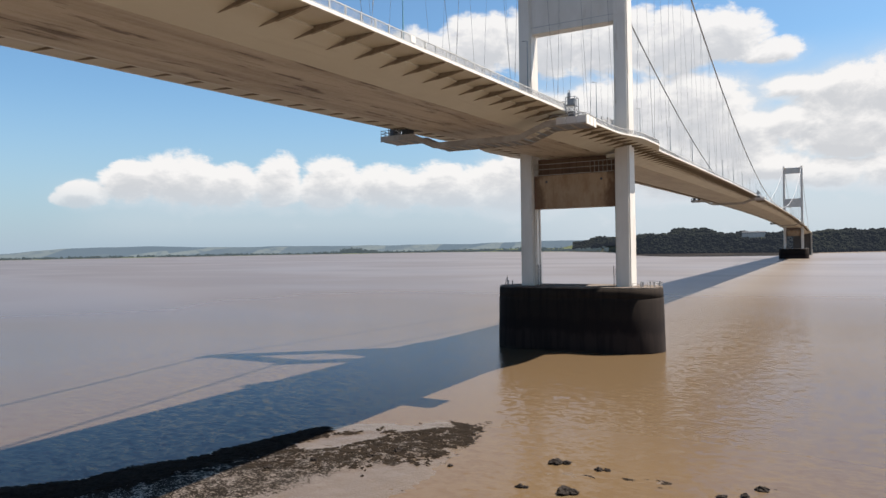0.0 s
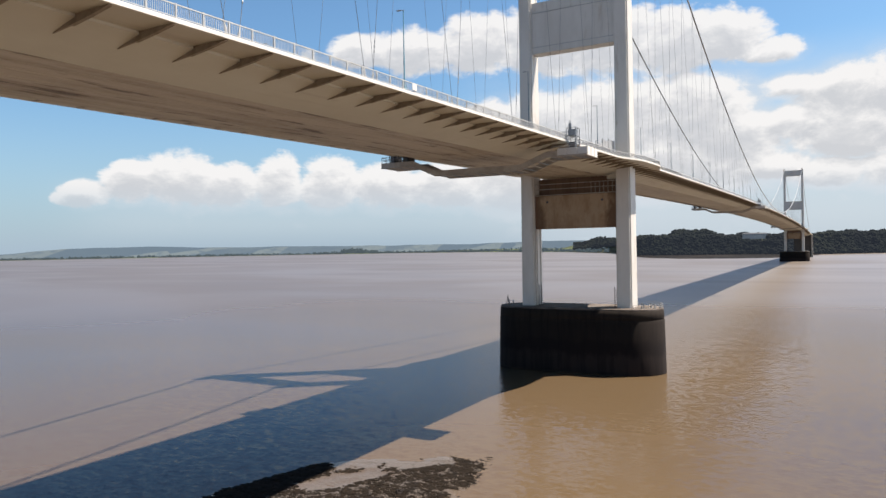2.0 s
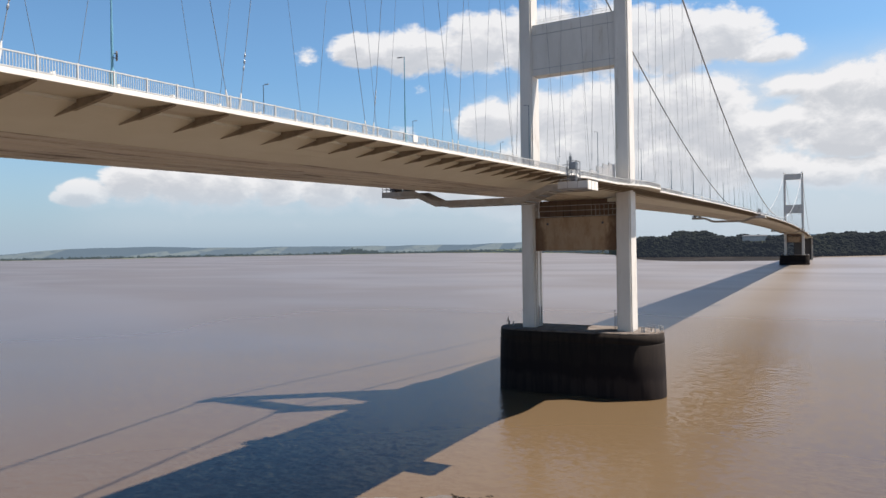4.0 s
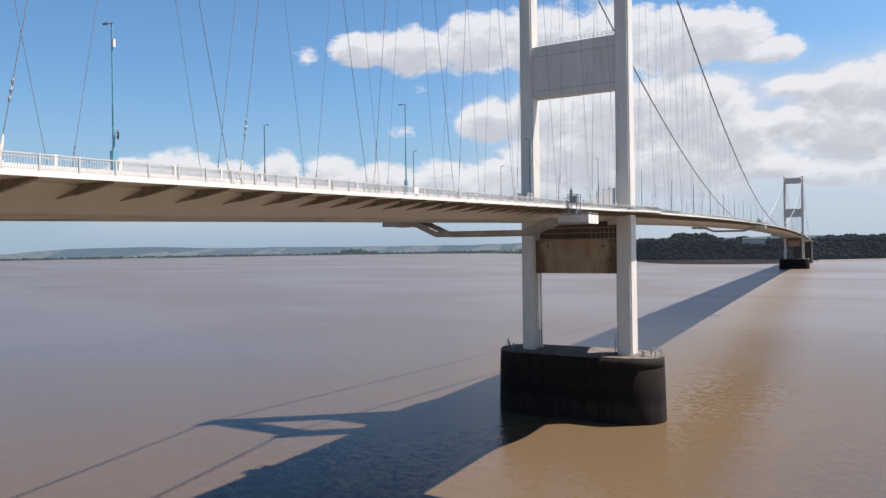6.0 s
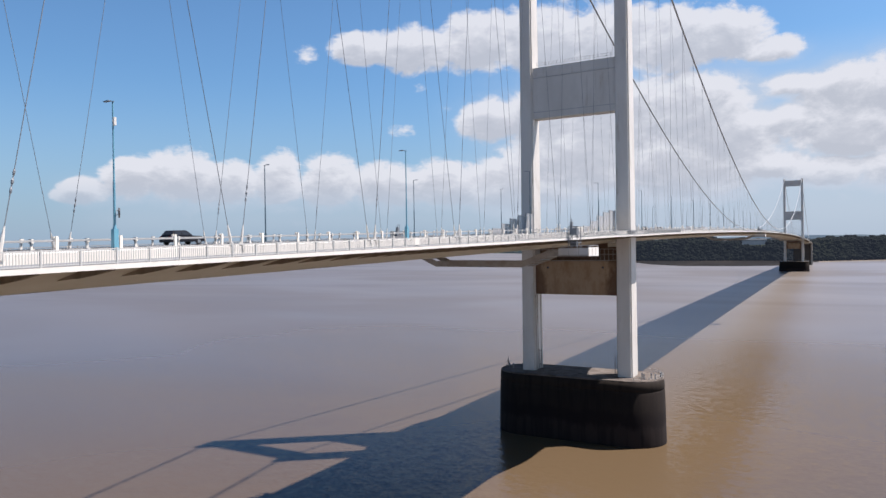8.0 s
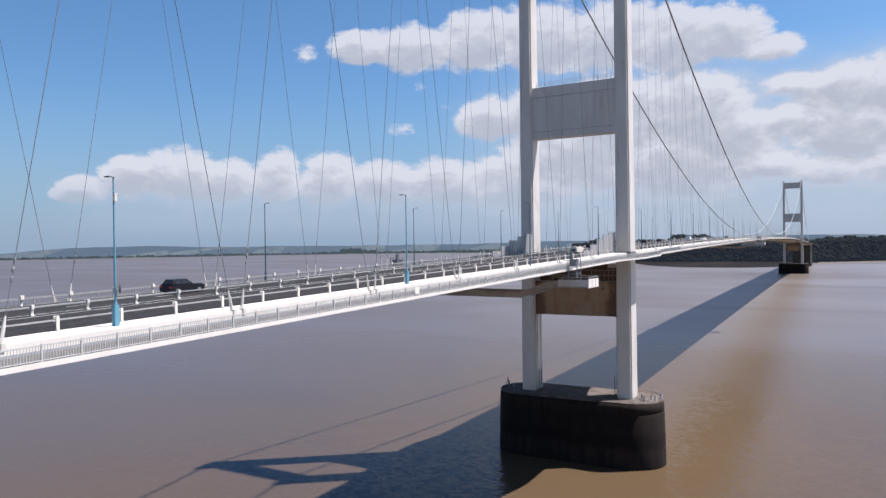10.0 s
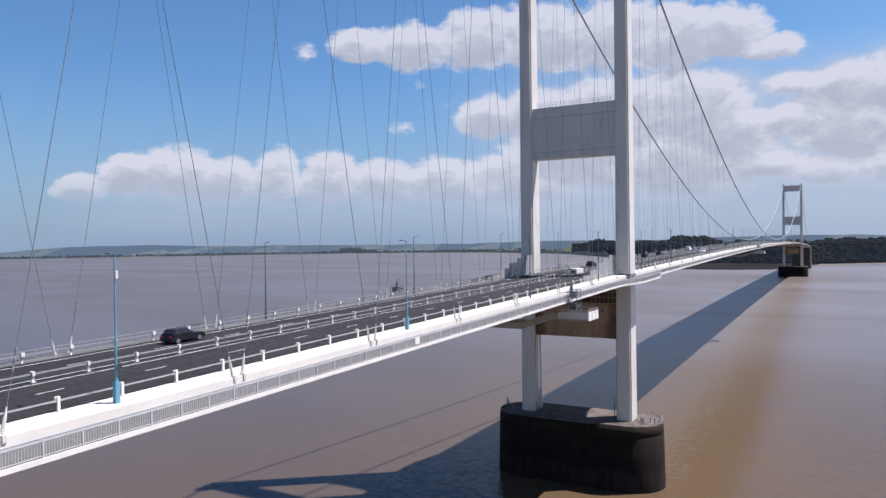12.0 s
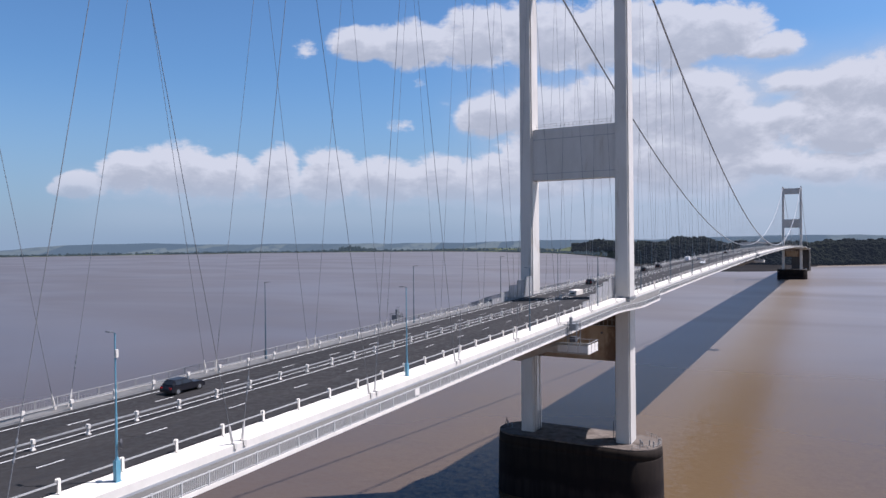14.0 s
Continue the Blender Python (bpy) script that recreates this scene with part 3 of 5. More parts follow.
def pier(y0, group):
    pr = thing("bridge_pier", "dark round-ended concrete pier standing in brown water", "pier", group)
    pr.location = (0, y0, 0)

    def ring(bm, grow, z, n=24):
        L, W, pts = 19.6 + grow, 7.0 + grow, []
        for i in range(n + 1):
            a = -math.pi / 2 + math.pi * i / n
            pts.append((L - W + W * math.cos(a), W * math.sin(a)))
        pts += [(-x, -y) for x, y in pts]
        return [bm.verts.new((x, y, z)) for x, y in pts]

    def stack(levels):
        bm = bmesh.new()
        rings = [ring(bm, g, z) for g, z in levels]
        m = len(rings[0])
        for lo, hi in zip(rings, rings[1:]):
            for i in range(m):
                bm.faces.new((lo[i], lo[(i + 1) % m], hi[(i + 1) % m], hi[i]))
        bm.faces.new(rings[0][::-1])
        bm.faces.new(rings[-1])
        return bm

    body = part("pier_body", stack([(0.45, -3.0), (0.4, 0.6), (0.15, 11.9), (0.05, 12.0), (0.05, 12.3), (0.12, 12.4), (0.0, 14.25)]), CONCRETE, pr)
    body.data.polygons.foreach_set("use_smooth", [abs(p.normal.z) < 0.3 for p in body.data.polygons])
    cap = part("pier_cap", stack([(-0.06, 14.25), (-0.06, 14.5), (-0.2, 14.58)]), CAPTOP, pr, "brown-grey stained concrete top of the pier")
    for x in (-18.0, -16.2, 15.2, 16.0, 17.2, 18.2, 18.8):
        bm = bmesh.new()
        y = -1.5 + 2.4 * math.sin(x * 3.1)
        rod(bm, (x, y, 14.5), (x, y, 15.5), 0.16, 0.13, 8)
        rod(bm, (x, y, 15.5), (x, y, 15.7), 0.22, 0.2, 8)
        part("bollard", bm, STEEL, pr, "grey steel mooring post")
    for x, top in ((-9.3, 19.6), (9.2, 19.2)):
        bm = bmesh.new()
        for dx in (-0.3, 0.3):
            rod(bm, (x + dx, -0.8, 14.5), (x + dx, -0.8, top), 0.07)
        for i in range(int((top - 14.8) / 0.4)):
            rod(bm, (x - 0.3, -0.8, 14.8 + 0.4 * i), (x + 0.3, -0.8, 14.8 + 0.4 * i), 0.045)
        part("ladder", bm, DARK, pr, "dark steel access ladder")
    bm = bmesh.new()
    stand_at = [(19.4 - 6.6 + 6.6 * math.cos(a), 6.6 * math.sin(a)) for a in [radians(-75 + 15 * k) for k in range(11)]]
    for (xa, ya), (xb, yb) in zip(stand_at, stand_at[1:]):
        rod(bm, (xa, ya, 14.5), (xa, ya, 15.5), 0.05)
        for h in (15.0, 15.5):
            rod(bm, (xa, ya, h), (xb, yb, h), 0.035)
    part("guard_rail", bm, RAILGREY, pr, "low grey rail round the rounded end")
    bm = bmesh.new()
    rod(bm, (-18.6, -0.6, 14.5), (-18.3, 0.1, 16.6), 0.06)
    rod(bm, (-18.0, -0.6, 14.5), (-18.3, 0.1, 16.6), 0.06)
    rod(bm, (-18.3, 0.6, 14.5), (-18.3, 0.1, 16.9), 0.06)
    part("tripod", bm, DARK, pr, "small dark steel tripod")
    return pr


for y0 in (0.0, SPAN):
    tower(y0, "bridge towers")
    pier(y0, "bridge piers")

# ---------------------------------------------------------------- cables and hangers
SAG_K = 0.000329
CABLE_TOP = 135.2


def cable_z(y):
    if 0 <= y <= SPAN:
        return CABLE_TOP - SAG_K * y * (SPAN - y)
    d = -y if y < 0 else y - SPAN
    return CABLE_TOP + (44.5 - CABLE_TOP) * d / SIDE - SAG_K * d * (SIDE - d)


for sg in (1, -1):
    ys = stations(-SIDE, 0, 12) + stations(0, SPAN, 12)[1:] + stations(SPAN, SPAN + SIDE, 12)[1:]
    verts, faces, m = [], [], 8
    for y in ys:
        z = cable_z(y)
        for i in range(m):
            a = math.tau * i / m
            verts.append((11.43 * sg + 0.27 * math.cos(a), y, z + 0.27 * math.sin(a)))
    for k in range(len(ys) - 1):
        for i in range(m):
            j = (i + 1) % m
            faces.append((k * m + i, k * m + j, (k + 1) * m + j, (k + 1) * m + i))
    tagged(mesh_object("main_cable", verts, faces, CABLE, True), "thick grey main suspension cable", "cable", "main cables")


def hanger(sg, y0, y1):
    """One inclined hanger from the edge of the deck at y0 up to the cable at y1."""
    hg = thing("hanger", "thin dark inclined wire hanger with pale steel socket", "hanger", "hangers")
    x, e = sg * (12.3 if sg > 0 else 11.6), edge_z(y0)
    lo, hi = Vector((x, y0, e + 0.85)), Vector((11.43 * sg, y1, cable_z(y1)))
    d = (hi - lo).normalized()
    bm = bmesh.new()
    rod(bm, lo + d * 1.2, hi, 0.027, n=5)
    part("wire", bm, WIRE, hg)
    bm = bmesh.new()
    box(bm, x - 0.05, x + 0.05, y0 - 0.16, y0 + 0.16, e + 0.8, e + 1.15)
    if sg > 0:
        box(bm, x + 0.05, x + 0.34, y0 - 0.13, y0 + 0.13, e + 0.55, e + 1.0)
    rod(bm, lo + d * 0.2, lo + d * 1.0, 0.12, 0.11, n=6)
    rod(bm, lo + d * 1.0, lo + d * 1.7, 0.11, 0.045, n=6)
    part("socket", bm, PAINT, hg)
    if y1 > y0 and y0 < 200:
        bm = bmesh.new()
        lathe(bm, lo + d * 3.6, lo + d * 5.1, (0.035, 0.075, 0.075, 0.035, 0.035, 0.085, 0.085, 0.035, 0.035, 0.075, 0.075, 0.035))
        part("damper", bm, STEEL, hg)
    return hg


for sg in (1, -1):
    for k in range(-9, 61):
        y = ANCHOR + BAY * k - (0.75 if sg > 0 else 0.0)
        for d in (-1, 1):
            top = y + d * BAY / 2
            if abs(top) < 4 or abs(top - SPAN) < 4 or (y < 0) != (top < 0) or (y < SPAN) != (top < SPAN):
                continue
            hanger(sg, y + (0.5 if sg > 0 else 0.72) * d, top)


# ---------------------------------------------------------------- barriers
def parapet(sg, near_end):
    """The railing along the outer edge of a footway."""
    pp = thing("parapet", "pale painted steel footway railing with thin upright bars", "railing", "footway railings")
    # the far railing takes the darker grey of the crash barriers
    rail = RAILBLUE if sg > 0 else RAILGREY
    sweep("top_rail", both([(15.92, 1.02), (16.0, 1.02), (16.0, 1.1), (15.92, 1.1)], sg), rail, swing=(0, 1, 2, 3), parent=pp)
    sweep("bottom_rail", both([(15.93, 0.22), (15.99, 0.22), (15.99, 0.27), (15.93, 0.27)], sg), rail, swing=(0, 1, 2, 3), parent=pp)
    post, y, k = None, -138.59 - 2.31375 * 12, 0
    bars_v, bars_f = [], []
    while y < near_end:
        x = sg * (15.96 + bulge(y))
        if post is None:
            bm = bmesh.new()
            box(bm, -0.05, 0.05, -0.05, 0.05, 0.05, 1.14)
            ob = part("post", bm, rail, pp)
            post = ob.data
        else:
            ob = new("post", post)
            ob.parent = pp
        ob.location = (x, y, edge_z(y))
        if y < 40:
            for i in range(1, 14):
                yy = y + 2.31375 * i / 14
                xx, e, r = sg * (15.96 + bulge(yy)), edge_z(yy), 0.014
                b = len(bars_v)
                bars_v += [(xx + dx, yy + dy, e + z) for z in (0.25, 1.04) for dx, dy in ((-r, -r), (r, -r), (r, r), (-r, r))]
                bars_f += [(b, b + 1, b + 5, b + 4), (b + 1, b + 2, b + 6, b + 5), (b + 2, b + 3, b + 7, b + 6), (b + 3, b, b + 4, b + 7)]
        y += 2.31375 if y < 330 else 2.31375 * 2
        k += 1
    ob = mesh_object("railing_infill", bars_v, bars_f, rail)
    ob.parent = pp
    tagged(ob, kind="stuff")


def crash_barrier(x, label, rails, near_end, sg):
    cb = thing("crash_barrier", label, "crash barrier", "crash barriers")
    for lo, hi in rails:
        sweep("rail", [(x - 0.05, 0.95 + lo), (x + 0.05, 0.95 + lo), (x + 0.05, 0.95 + hi), (x - 0.05, 0.95 + hi)], RAILGREY, parent=cb)
    post, y = None, POSTS - 4.6275 * 8
    while y < near_end:
        if post is None:
            bm = bmesh.new()
            if sg:
                box(bm, sg * 0.06 - 0.06, sg * 0.06 + 0.06, -0.09, 0.09, -0.1, 0.95)
                box(bm, sg * 0.16 - 0.12, sg * 0.16 + 0.12, -0.11, 0.11, -0.1, 0.05)
                box(bm, sg * -0.1 - 0.06, sg * -0.1 + 0.06, -0.16, 0.16, 0.58, 0.95)
            else:
                box(bm, -0.07, 0.07, -0.09, 0.09, -0.02, 0.74)
                box(bm, -0.18, 0.18, -0.11, 0.11, 0.52, 0.86)
                box(bm, -0.16, 0.16, -0.16, 0.16, -0.02, 0.1)
            ob = part("post", bm, WHITE, cb, "white painted steel post")
            post = ob.data
        else:
            ob = new("post", post)
            ob.parent = cb
        ob.location = (x, y, edge_z(y) + 0.95)
        y += 4.6275
    return cb


for sg in (1, -1):
    parapet(sg, SPAN + 120)
    crash_barrier(10.0 * sg, "white edge crash barrier of posts and one rail", ((0.64, 0.74),), 700, sg)
crash_barrier(-0.6, "low white median crash barrier on short posts", ((0.60, 0.72),), 700, 0)


# ---------------------------------------------------------------- lamp posts
def lamp_post(paint, label, cabinet):
    lp = thing("street_lamp", label, "street lamp", "street lamps")
    bm = bmesh.new()
    w = 0.17 if cabinet else 0.10
    box(bm, -w - 0.08, w + 0.08, -w - 0.08, w + 0.08, 0.0, 0.06)
    box(bm, -w, w, -w, w, 0.06, 1.45 if cabinet else 1.15)
    part("base_cabinet", bm, paint, lp)
    bm = bmesh.new()
    rod(bm, (0, 0, 1.1), (0, 0, 4.6), 0.088, 0.08, 8)
    rod(bm, (0, 0, 4.6), (0, 0, 10.05), 0.062, 0.05, 8)
    rod(bm, (0, 0, 4.5), (0, 0, 4.75), 0.082, 0.064, 8)
    if cabinet:
        rod(bm, (0, 0, 1.4), (0, 0, 1.7), 0.16, 0.09, 8)
    part("column", bm, paint, lp)
    bm = bmesh.new()
    rod(bm, (0.12, 0, 10.0), (-0.35, 0, 10.08), 0.035, 0.03, 6)
    box(bm, -0.86, -0.32, -0.11, 0.11, 10.05, 10.13)
    part("lantern", bm, STEEL, lp, "flat grey lantern head")
    return lp


LAMP = lamp_post(LAMPBLUE, "tall blue painted street lamp with short flat arm", True)
DULL = lamp_post(LAMPDULL, "tall blue street lamp, greyed for distance, with short flat arm", False)
near_first, dull_first = True, True
for sg in (1, -1):
    for k in range(-4, 34):
        y = -130.75 + 36.8 * k if sg > 0 else -129.5 + 37.1 * k
        if min(abs(y), abs(y - SPAN)) < 6:
            continue
        m = pose(11.35 * sg, y, edge_z(y) + 0.86, 0, 0, 0 if sg > 0 else 180)
        if sg == 1 and k < 2:
            if near_first:
                LAMP.matrix_basis = m
            else:
                copy_thing(LAMP, m)
            near_first = False
        else:
            if dull_first:
                DULL.matrix_basis = m
            else:
                copy_thing(DULL, m)
            dull_first = False


# ---------------------------------------------------------------- tower platforms and wind screens
DARKRUST = material("dark_rusty_plate", (0.17, 0.105, 0.07), 0.8, spec=0.2, second=(0.09, 0.052, 0.036), scale=0.4, stretch=(1, 1, 0.3))


def screen_material():
    """Weathered clear sheet: partly seen through, partly milky."""
    m = bpy.data.materials.new("weathered_clear_screen_panel")
    m.use_nodes = True
    n = Nodes(m.node_tree)
    place = n.add("ShaderNodeTexCoord").outputs["Object"]
    streak = n.noise(n.scaled(place, (1, 1, 0.2)), 1.3, 5.0, 0.6)
    p = n.add("ShaderNodeBsdfPrincipled")
    n.put(p.inputs["Base Color"], n.mix(streak, (0.42, 0.42, 0.42), (0.30, 0.30, 0.305)))
    p.inputs["Roughness"].default_value = 0.3
    clear = n.add("ShaderNodeBsdfTransparent")
    two = n.add("ShaderNodeMixShader")
    n.put(two.inputs[0], n.ramp(streak, 0.3, 0.7, 0.5, 0.72))
    n.put(two.inputs[1], clear.outputs[0])
    n.put(two.inputs[2], p.outputs[0])
    n.put(n.add("ShaderNodeOutputMaterial").inputs[0], two.outputs[0])
    return m


SCREEN = screen_material()


def underdeck(y0, group):
    """The dark bay between the lower cross beam and the deck, with its walkway rails."""
    bay = thing("tower_platform", "rust-stained service bay with rails under the deck", "platform", group)
    bay.location = (0, y0, 0)
    e = edge_z(y0) - 1.8
    bm = bmesh.new()
    box(bm, -9.7, 9.7, 0.6, 1.3, 40.9, e)
    part("back_plate", bm, DARKRUST, bay)
    for x in (-9.0, -7.2, -5.4, -3.6, -1.8, 0.0, 1.8, 3.6, 5.4, 7.2, 9.0):
        bm = bmesh.new()
        box(bm, x - 0.05, x + 0.05, 0.35, 0.6, 40.95, e - 0.02)
        part("rib", bm, DARKRUST, bay)
    for x in (-9.75, 9.75):
        bm = bmesh.new()
        box(bm, x - 0.16, x + 0.16, -1.66, -1.6, 33.05, 40.85)
        part("splice_plate", bm, DARKRUST, bay, "dark rusty plate at the end of the beam")
    for z in (41.0, 42.4, 43.6):
        bm = bmesh.new()
        box(bm, -9.8, 9.8, -1.7, -1.5, z, z + 0.14)
        part("rail", bm, GANTRY, bay)
    for x in list(range(4, 10)) + [-9]:
        bm = bmesh.new()
        rod(bm, (x, -1.6, 41.0), (x, -1.6, 43.7), 0.06)
        part("rail_post", bm, GANTRY, bay)
    for x in (-6.8, 6.6):
        bm = bmesh.new()
        rod(bm, (x, -1.72, 39.4), (x, -1.58, 39.4), 0.28, n=10)
        part("port", bm, DARK, bay, "round dark access hole")
    bm = bmesh.new()
    box(bm, -9.75, 9.75, -1.66, -1.6, 36.8, 36.95)
    part("seam", bm, RUST, bay)
    for sg in (1,):
        bm = bmesh.new()
        box(bm, sg * 8.7 - 1.0, sg * 8.7 + 1.0, -1.2, 0.55, e - 0.9, e - 0.01)
        part("bearing", bm, SOFFIT, bay, "cream painted bearing housing")
    return bay


def wind_screens(y0):
    for sg, sides in ((1, (-1, 1)), (-1, (-1,))):
        for side in sides:
            for i, h in enumerate((4.7, 4.2, 3.4, 2.3, 1.3) if side < 0 else (3.4, 2.2, 1.3)):
                sc = thing("wind_screen", "pale stepped wind screen panel beside a tower leg", "wind screen", "wind screens")
                a = y0 + side * (2.9 + 4.6 * i)
                y = a + side * 2.3
                sc.location = (9.93 * sg, y, edge_z(y) + 0.9)
                bm = bmesh.new()
                for k in range(4):
                    box(bm, -0.03, 0.03, -2.2 + 1.11 * k, -2.2 + 1.11 * k + 1.05, 0.12, h)
                part("panel", bm, SCREEN, sc)
                for dy in (-2.26, 2.26):
                    bm = bmesh.new()
                    box(bm, -0.09, 0.09, dy - 0.06, dy + 0.06, -0.03, h + 0.08)
                    part("post", bm, RAILGREY, sc)


for y0 in (0.0, SPAN):
    underdeck(y0, "tower platforms")
    wind_screens(y0)


# ---------------------------------------------------------------- maintenance gantry
def gantry():
    """A travelling cradle slung under the deck; its origin is on the footway's level."""
    gt = thing("maintenance_gantry", "brown-grey steel maintenance gantry slung under the deck", "gantry", "maintenance gantries")
    line = [(-18.4, -1.35), (-11.6, -1.4), (-7.2, -3.4), (8.8, -3.5), (13.4, -1.75), (20.0, -1.75)]
    for y in (-2.6, 2.6):
        bm = bmesh.new()
        for (x0, z0), (x1, z1) in zip(line, line[1:]):
            v = [bm.verts.new(p) for p in ((x0, y - 0.06, z0), (x1, y - 0.06, z1), (x1, y - 0.06, z1 - 0.95), (x0, y - 0.06, z0 - 0.95),
                                           (x0, y + 0.06, z0), (x1, y + 0.06, z1), (x1, y + 0.06, z1 - 0.95), (x0, y + 0.06, z0 - 0.95))]
            for f in ((0, 1, 2, 3), (7, 6, 5, 4), (0, 4, 5, 1), (1, 5, 6, 2), (2, 6, 7, 3), (3, 7, 4, 0)):
                bm.faces.new([v[i] for i in f])
        part("side_girder", bm, GANTRY, gt)
        bm = bmesh.new()
        for (x0, z0), (x1, z1) in zip(line, line[1:]):
            beam(bm, (x0, y, z0 - 0.95), (x1, y, z1 - 0.95), 0.3, 0.08)
        part("lower_flange", bm, GANTRY, gt)
    for (x0, z0), (x1, z1) in zip(line, line[1:]):
        n = max(2, round(abs(x1 - x0) / 1.15))
        for i in range(n):
            f = (i + 0.5) / n
            x, z = x0 + (x1 - x0) * f, z0 + (z1 - z0) * f - 0.86
            bm = bmesh.new()
            box(bm, x - 0.22, x + 0.22, -2.55, 2.55, z - 0.06, z + 0.02)
            part("floor_slat", bm, GANTRY if i % 2 else STEEL, gt)
    for x0, x1, z in ((13.5, 19.95, -2.63), (-18.3, -11.7, -2.28)):
        bm = bmesh.new()
        box(bm, x0, x1, -2.5, 2.5, z, z + 0.05)
        part("platform_floor", bm, STEEL, gt)
    # left basket
    for y in (-2.6, 2.6):
        bm = bmesh.new()
        for x in (-18.3, -17.4, -16.5, -15.6, -14.7):
            rod(bm, (x, y, -1.4), (x, y, -0.35), 0.05)
        for z in (-0.85, -0.35):
            rod(bm, (-18.3, y, z), (-14.7, y, z), 0.05)
        part("basket_rail", bm, DARK, gt, "dark basket rail")
    bm = bmesh.new()
    for z in (-0.85, -0.35):
        rod(bm, (-18.3, -2.6, z), (-18.3, 2.6, z), 0.05)
    for y in (-1.3, 0.0, 1.3):
        rod(bm, (-18.3, y, -1.4), (-18.3, y, -0.35), 0.05)
    part("basket_rail", bm, DARK, gt, "dark basket rail")
    for x, w in ((-16.9, 0.4), (-14.2, 0.55)):
        bm = bmesh.new()
        box(bm, x - w, x + w, -1.2, 1.2, -1.5, 0.1)
        part("trolley", bm, DARK, gt, "dark trolley running on the girder edge")
    # white panels of the end basket
    for k in range(3):
        bm = bmesh.new()
        box(bm, 20.03, 20.12, -2.55 + 1.75 * k, -2.55 + 1.75 * k + 1.55, -2.75, -1.35)
        part("end_panel", bm, WHITE, gt, "white end panel")
    for k in range(3):
        bm = bmesh.new()
        box(bm, 15.2 + 1.65 * k, 15.2 + 1.65 * k + 1.55, -2.74, -2.67, -2.5, -1.45)
        part("side_panel", bm, PAINT, gt, "pale grey side panel")
    for y in (-2.6, 2.6):
        bm = bmesh.new()
        for x in (14.2, 15.7, 17.2, 18.7, 20.0):
            rod(bm, (x, y, -1.8), (x, y, -1.05), 0.045)
        rod(bm, (14.2, y, -1.08), (20.0, y, -1.08), 0.045)
        part("basket_rail", bm, RAILGREY, gt)
    bm = bmesh.new()
    rod(bm, (20.05, -2.6, -1.08), (20.05, 2.6, -1.08), 0.045)
    part("basket_rail", bm, RAILGREY, gt)
    # the hoist cages that reach over the railing on both sides
    for sg in (1, -1):
        cage = []
        bm = bmesh.new()
        for x in (16.25, 17.7):
            for y in (-1.0, 0.9):
                rod(bm, (sg * x, y, -1.9 if sg > 0 else -1.0), (sg * x, y, 2.0), 0.07)
        for z in (-0.6, 0.7, 2.0):
            for y in (-1.0, 0.9):
                rod(bm, (sg * 16.25, y, z), (sg * 17.7, y, z), 0.05)
            for x in (16.25, 17.7):
                rod(bm, (sg * x, -1.0, z), (sg * x, 0.9, z), 0.05)
        rod(bm, (sg * 16.25, -1.0, -0.6), (sg * 16.25, 0.9, 0.7), 0.04)
        rod(bm, (sg * 17.7, -1.0, 0.7), (sg * 17.7, 0.9, -0.6), 0.04)
        part("hoist_frame", bm, STEEL, gt)
        bm = bmesh.new()
        box(bm, sg * 16.95 - 0.55, sg * 16.95 + 0.55, -0.8, 0.7, 0.75, 1.75)
        box(bm, sg * 16.6 - 0.2, sg * 16.6 + 0.2, -0.6, -0.1, 1.75, 2.75)
        part("winch", bm, STEEL, gt, "grey winch housing")
        bm = bmesh.new()
        box(bm, sg * 17.0 - 0.5, sg * 17.0 + 0.5, -0.9, 0.2, -1.2, -0.3)
        part("motor", bm, DARK, gt)
        bm = bmesh.new()
        for dy in (-0.5, 0.1):
            rod(bm, (sg * 16.5, dy, 2.0), (sg * 16.5, dy, 3.3), 0.05)
        rod(bm, (sg * 15.2, -0.2, 1.5), (sg * 17.4, -0.2, 1.5), 0.06)
        part("mast", bm, STEEL, gt)
    return gt


GANTRY_ONE = gantry()
GANTRY_ONE.matrix_basis = pose(0, -52.3, edge_z(-52.3))
for y in (262.0, 820.0):
    copy_thing(GANTRY_ONE, pose(0, y, edge_z(y)))

# ---------------------------------------------------------------- vehicles
GLASS = material("dark_car_glass", (0.02, 0.022, 0.025), 0.08)
TYRE = material("black_rubber", (0.02, 0.02, 0.02), 0.8)
RIM = material("alloy_rim", (0.45, 0.45, 0.46), 0.3, 0.8)
LIGHTRED = material("red_tail_lamp", (0.35, 0.02, 0.02), 0.2)


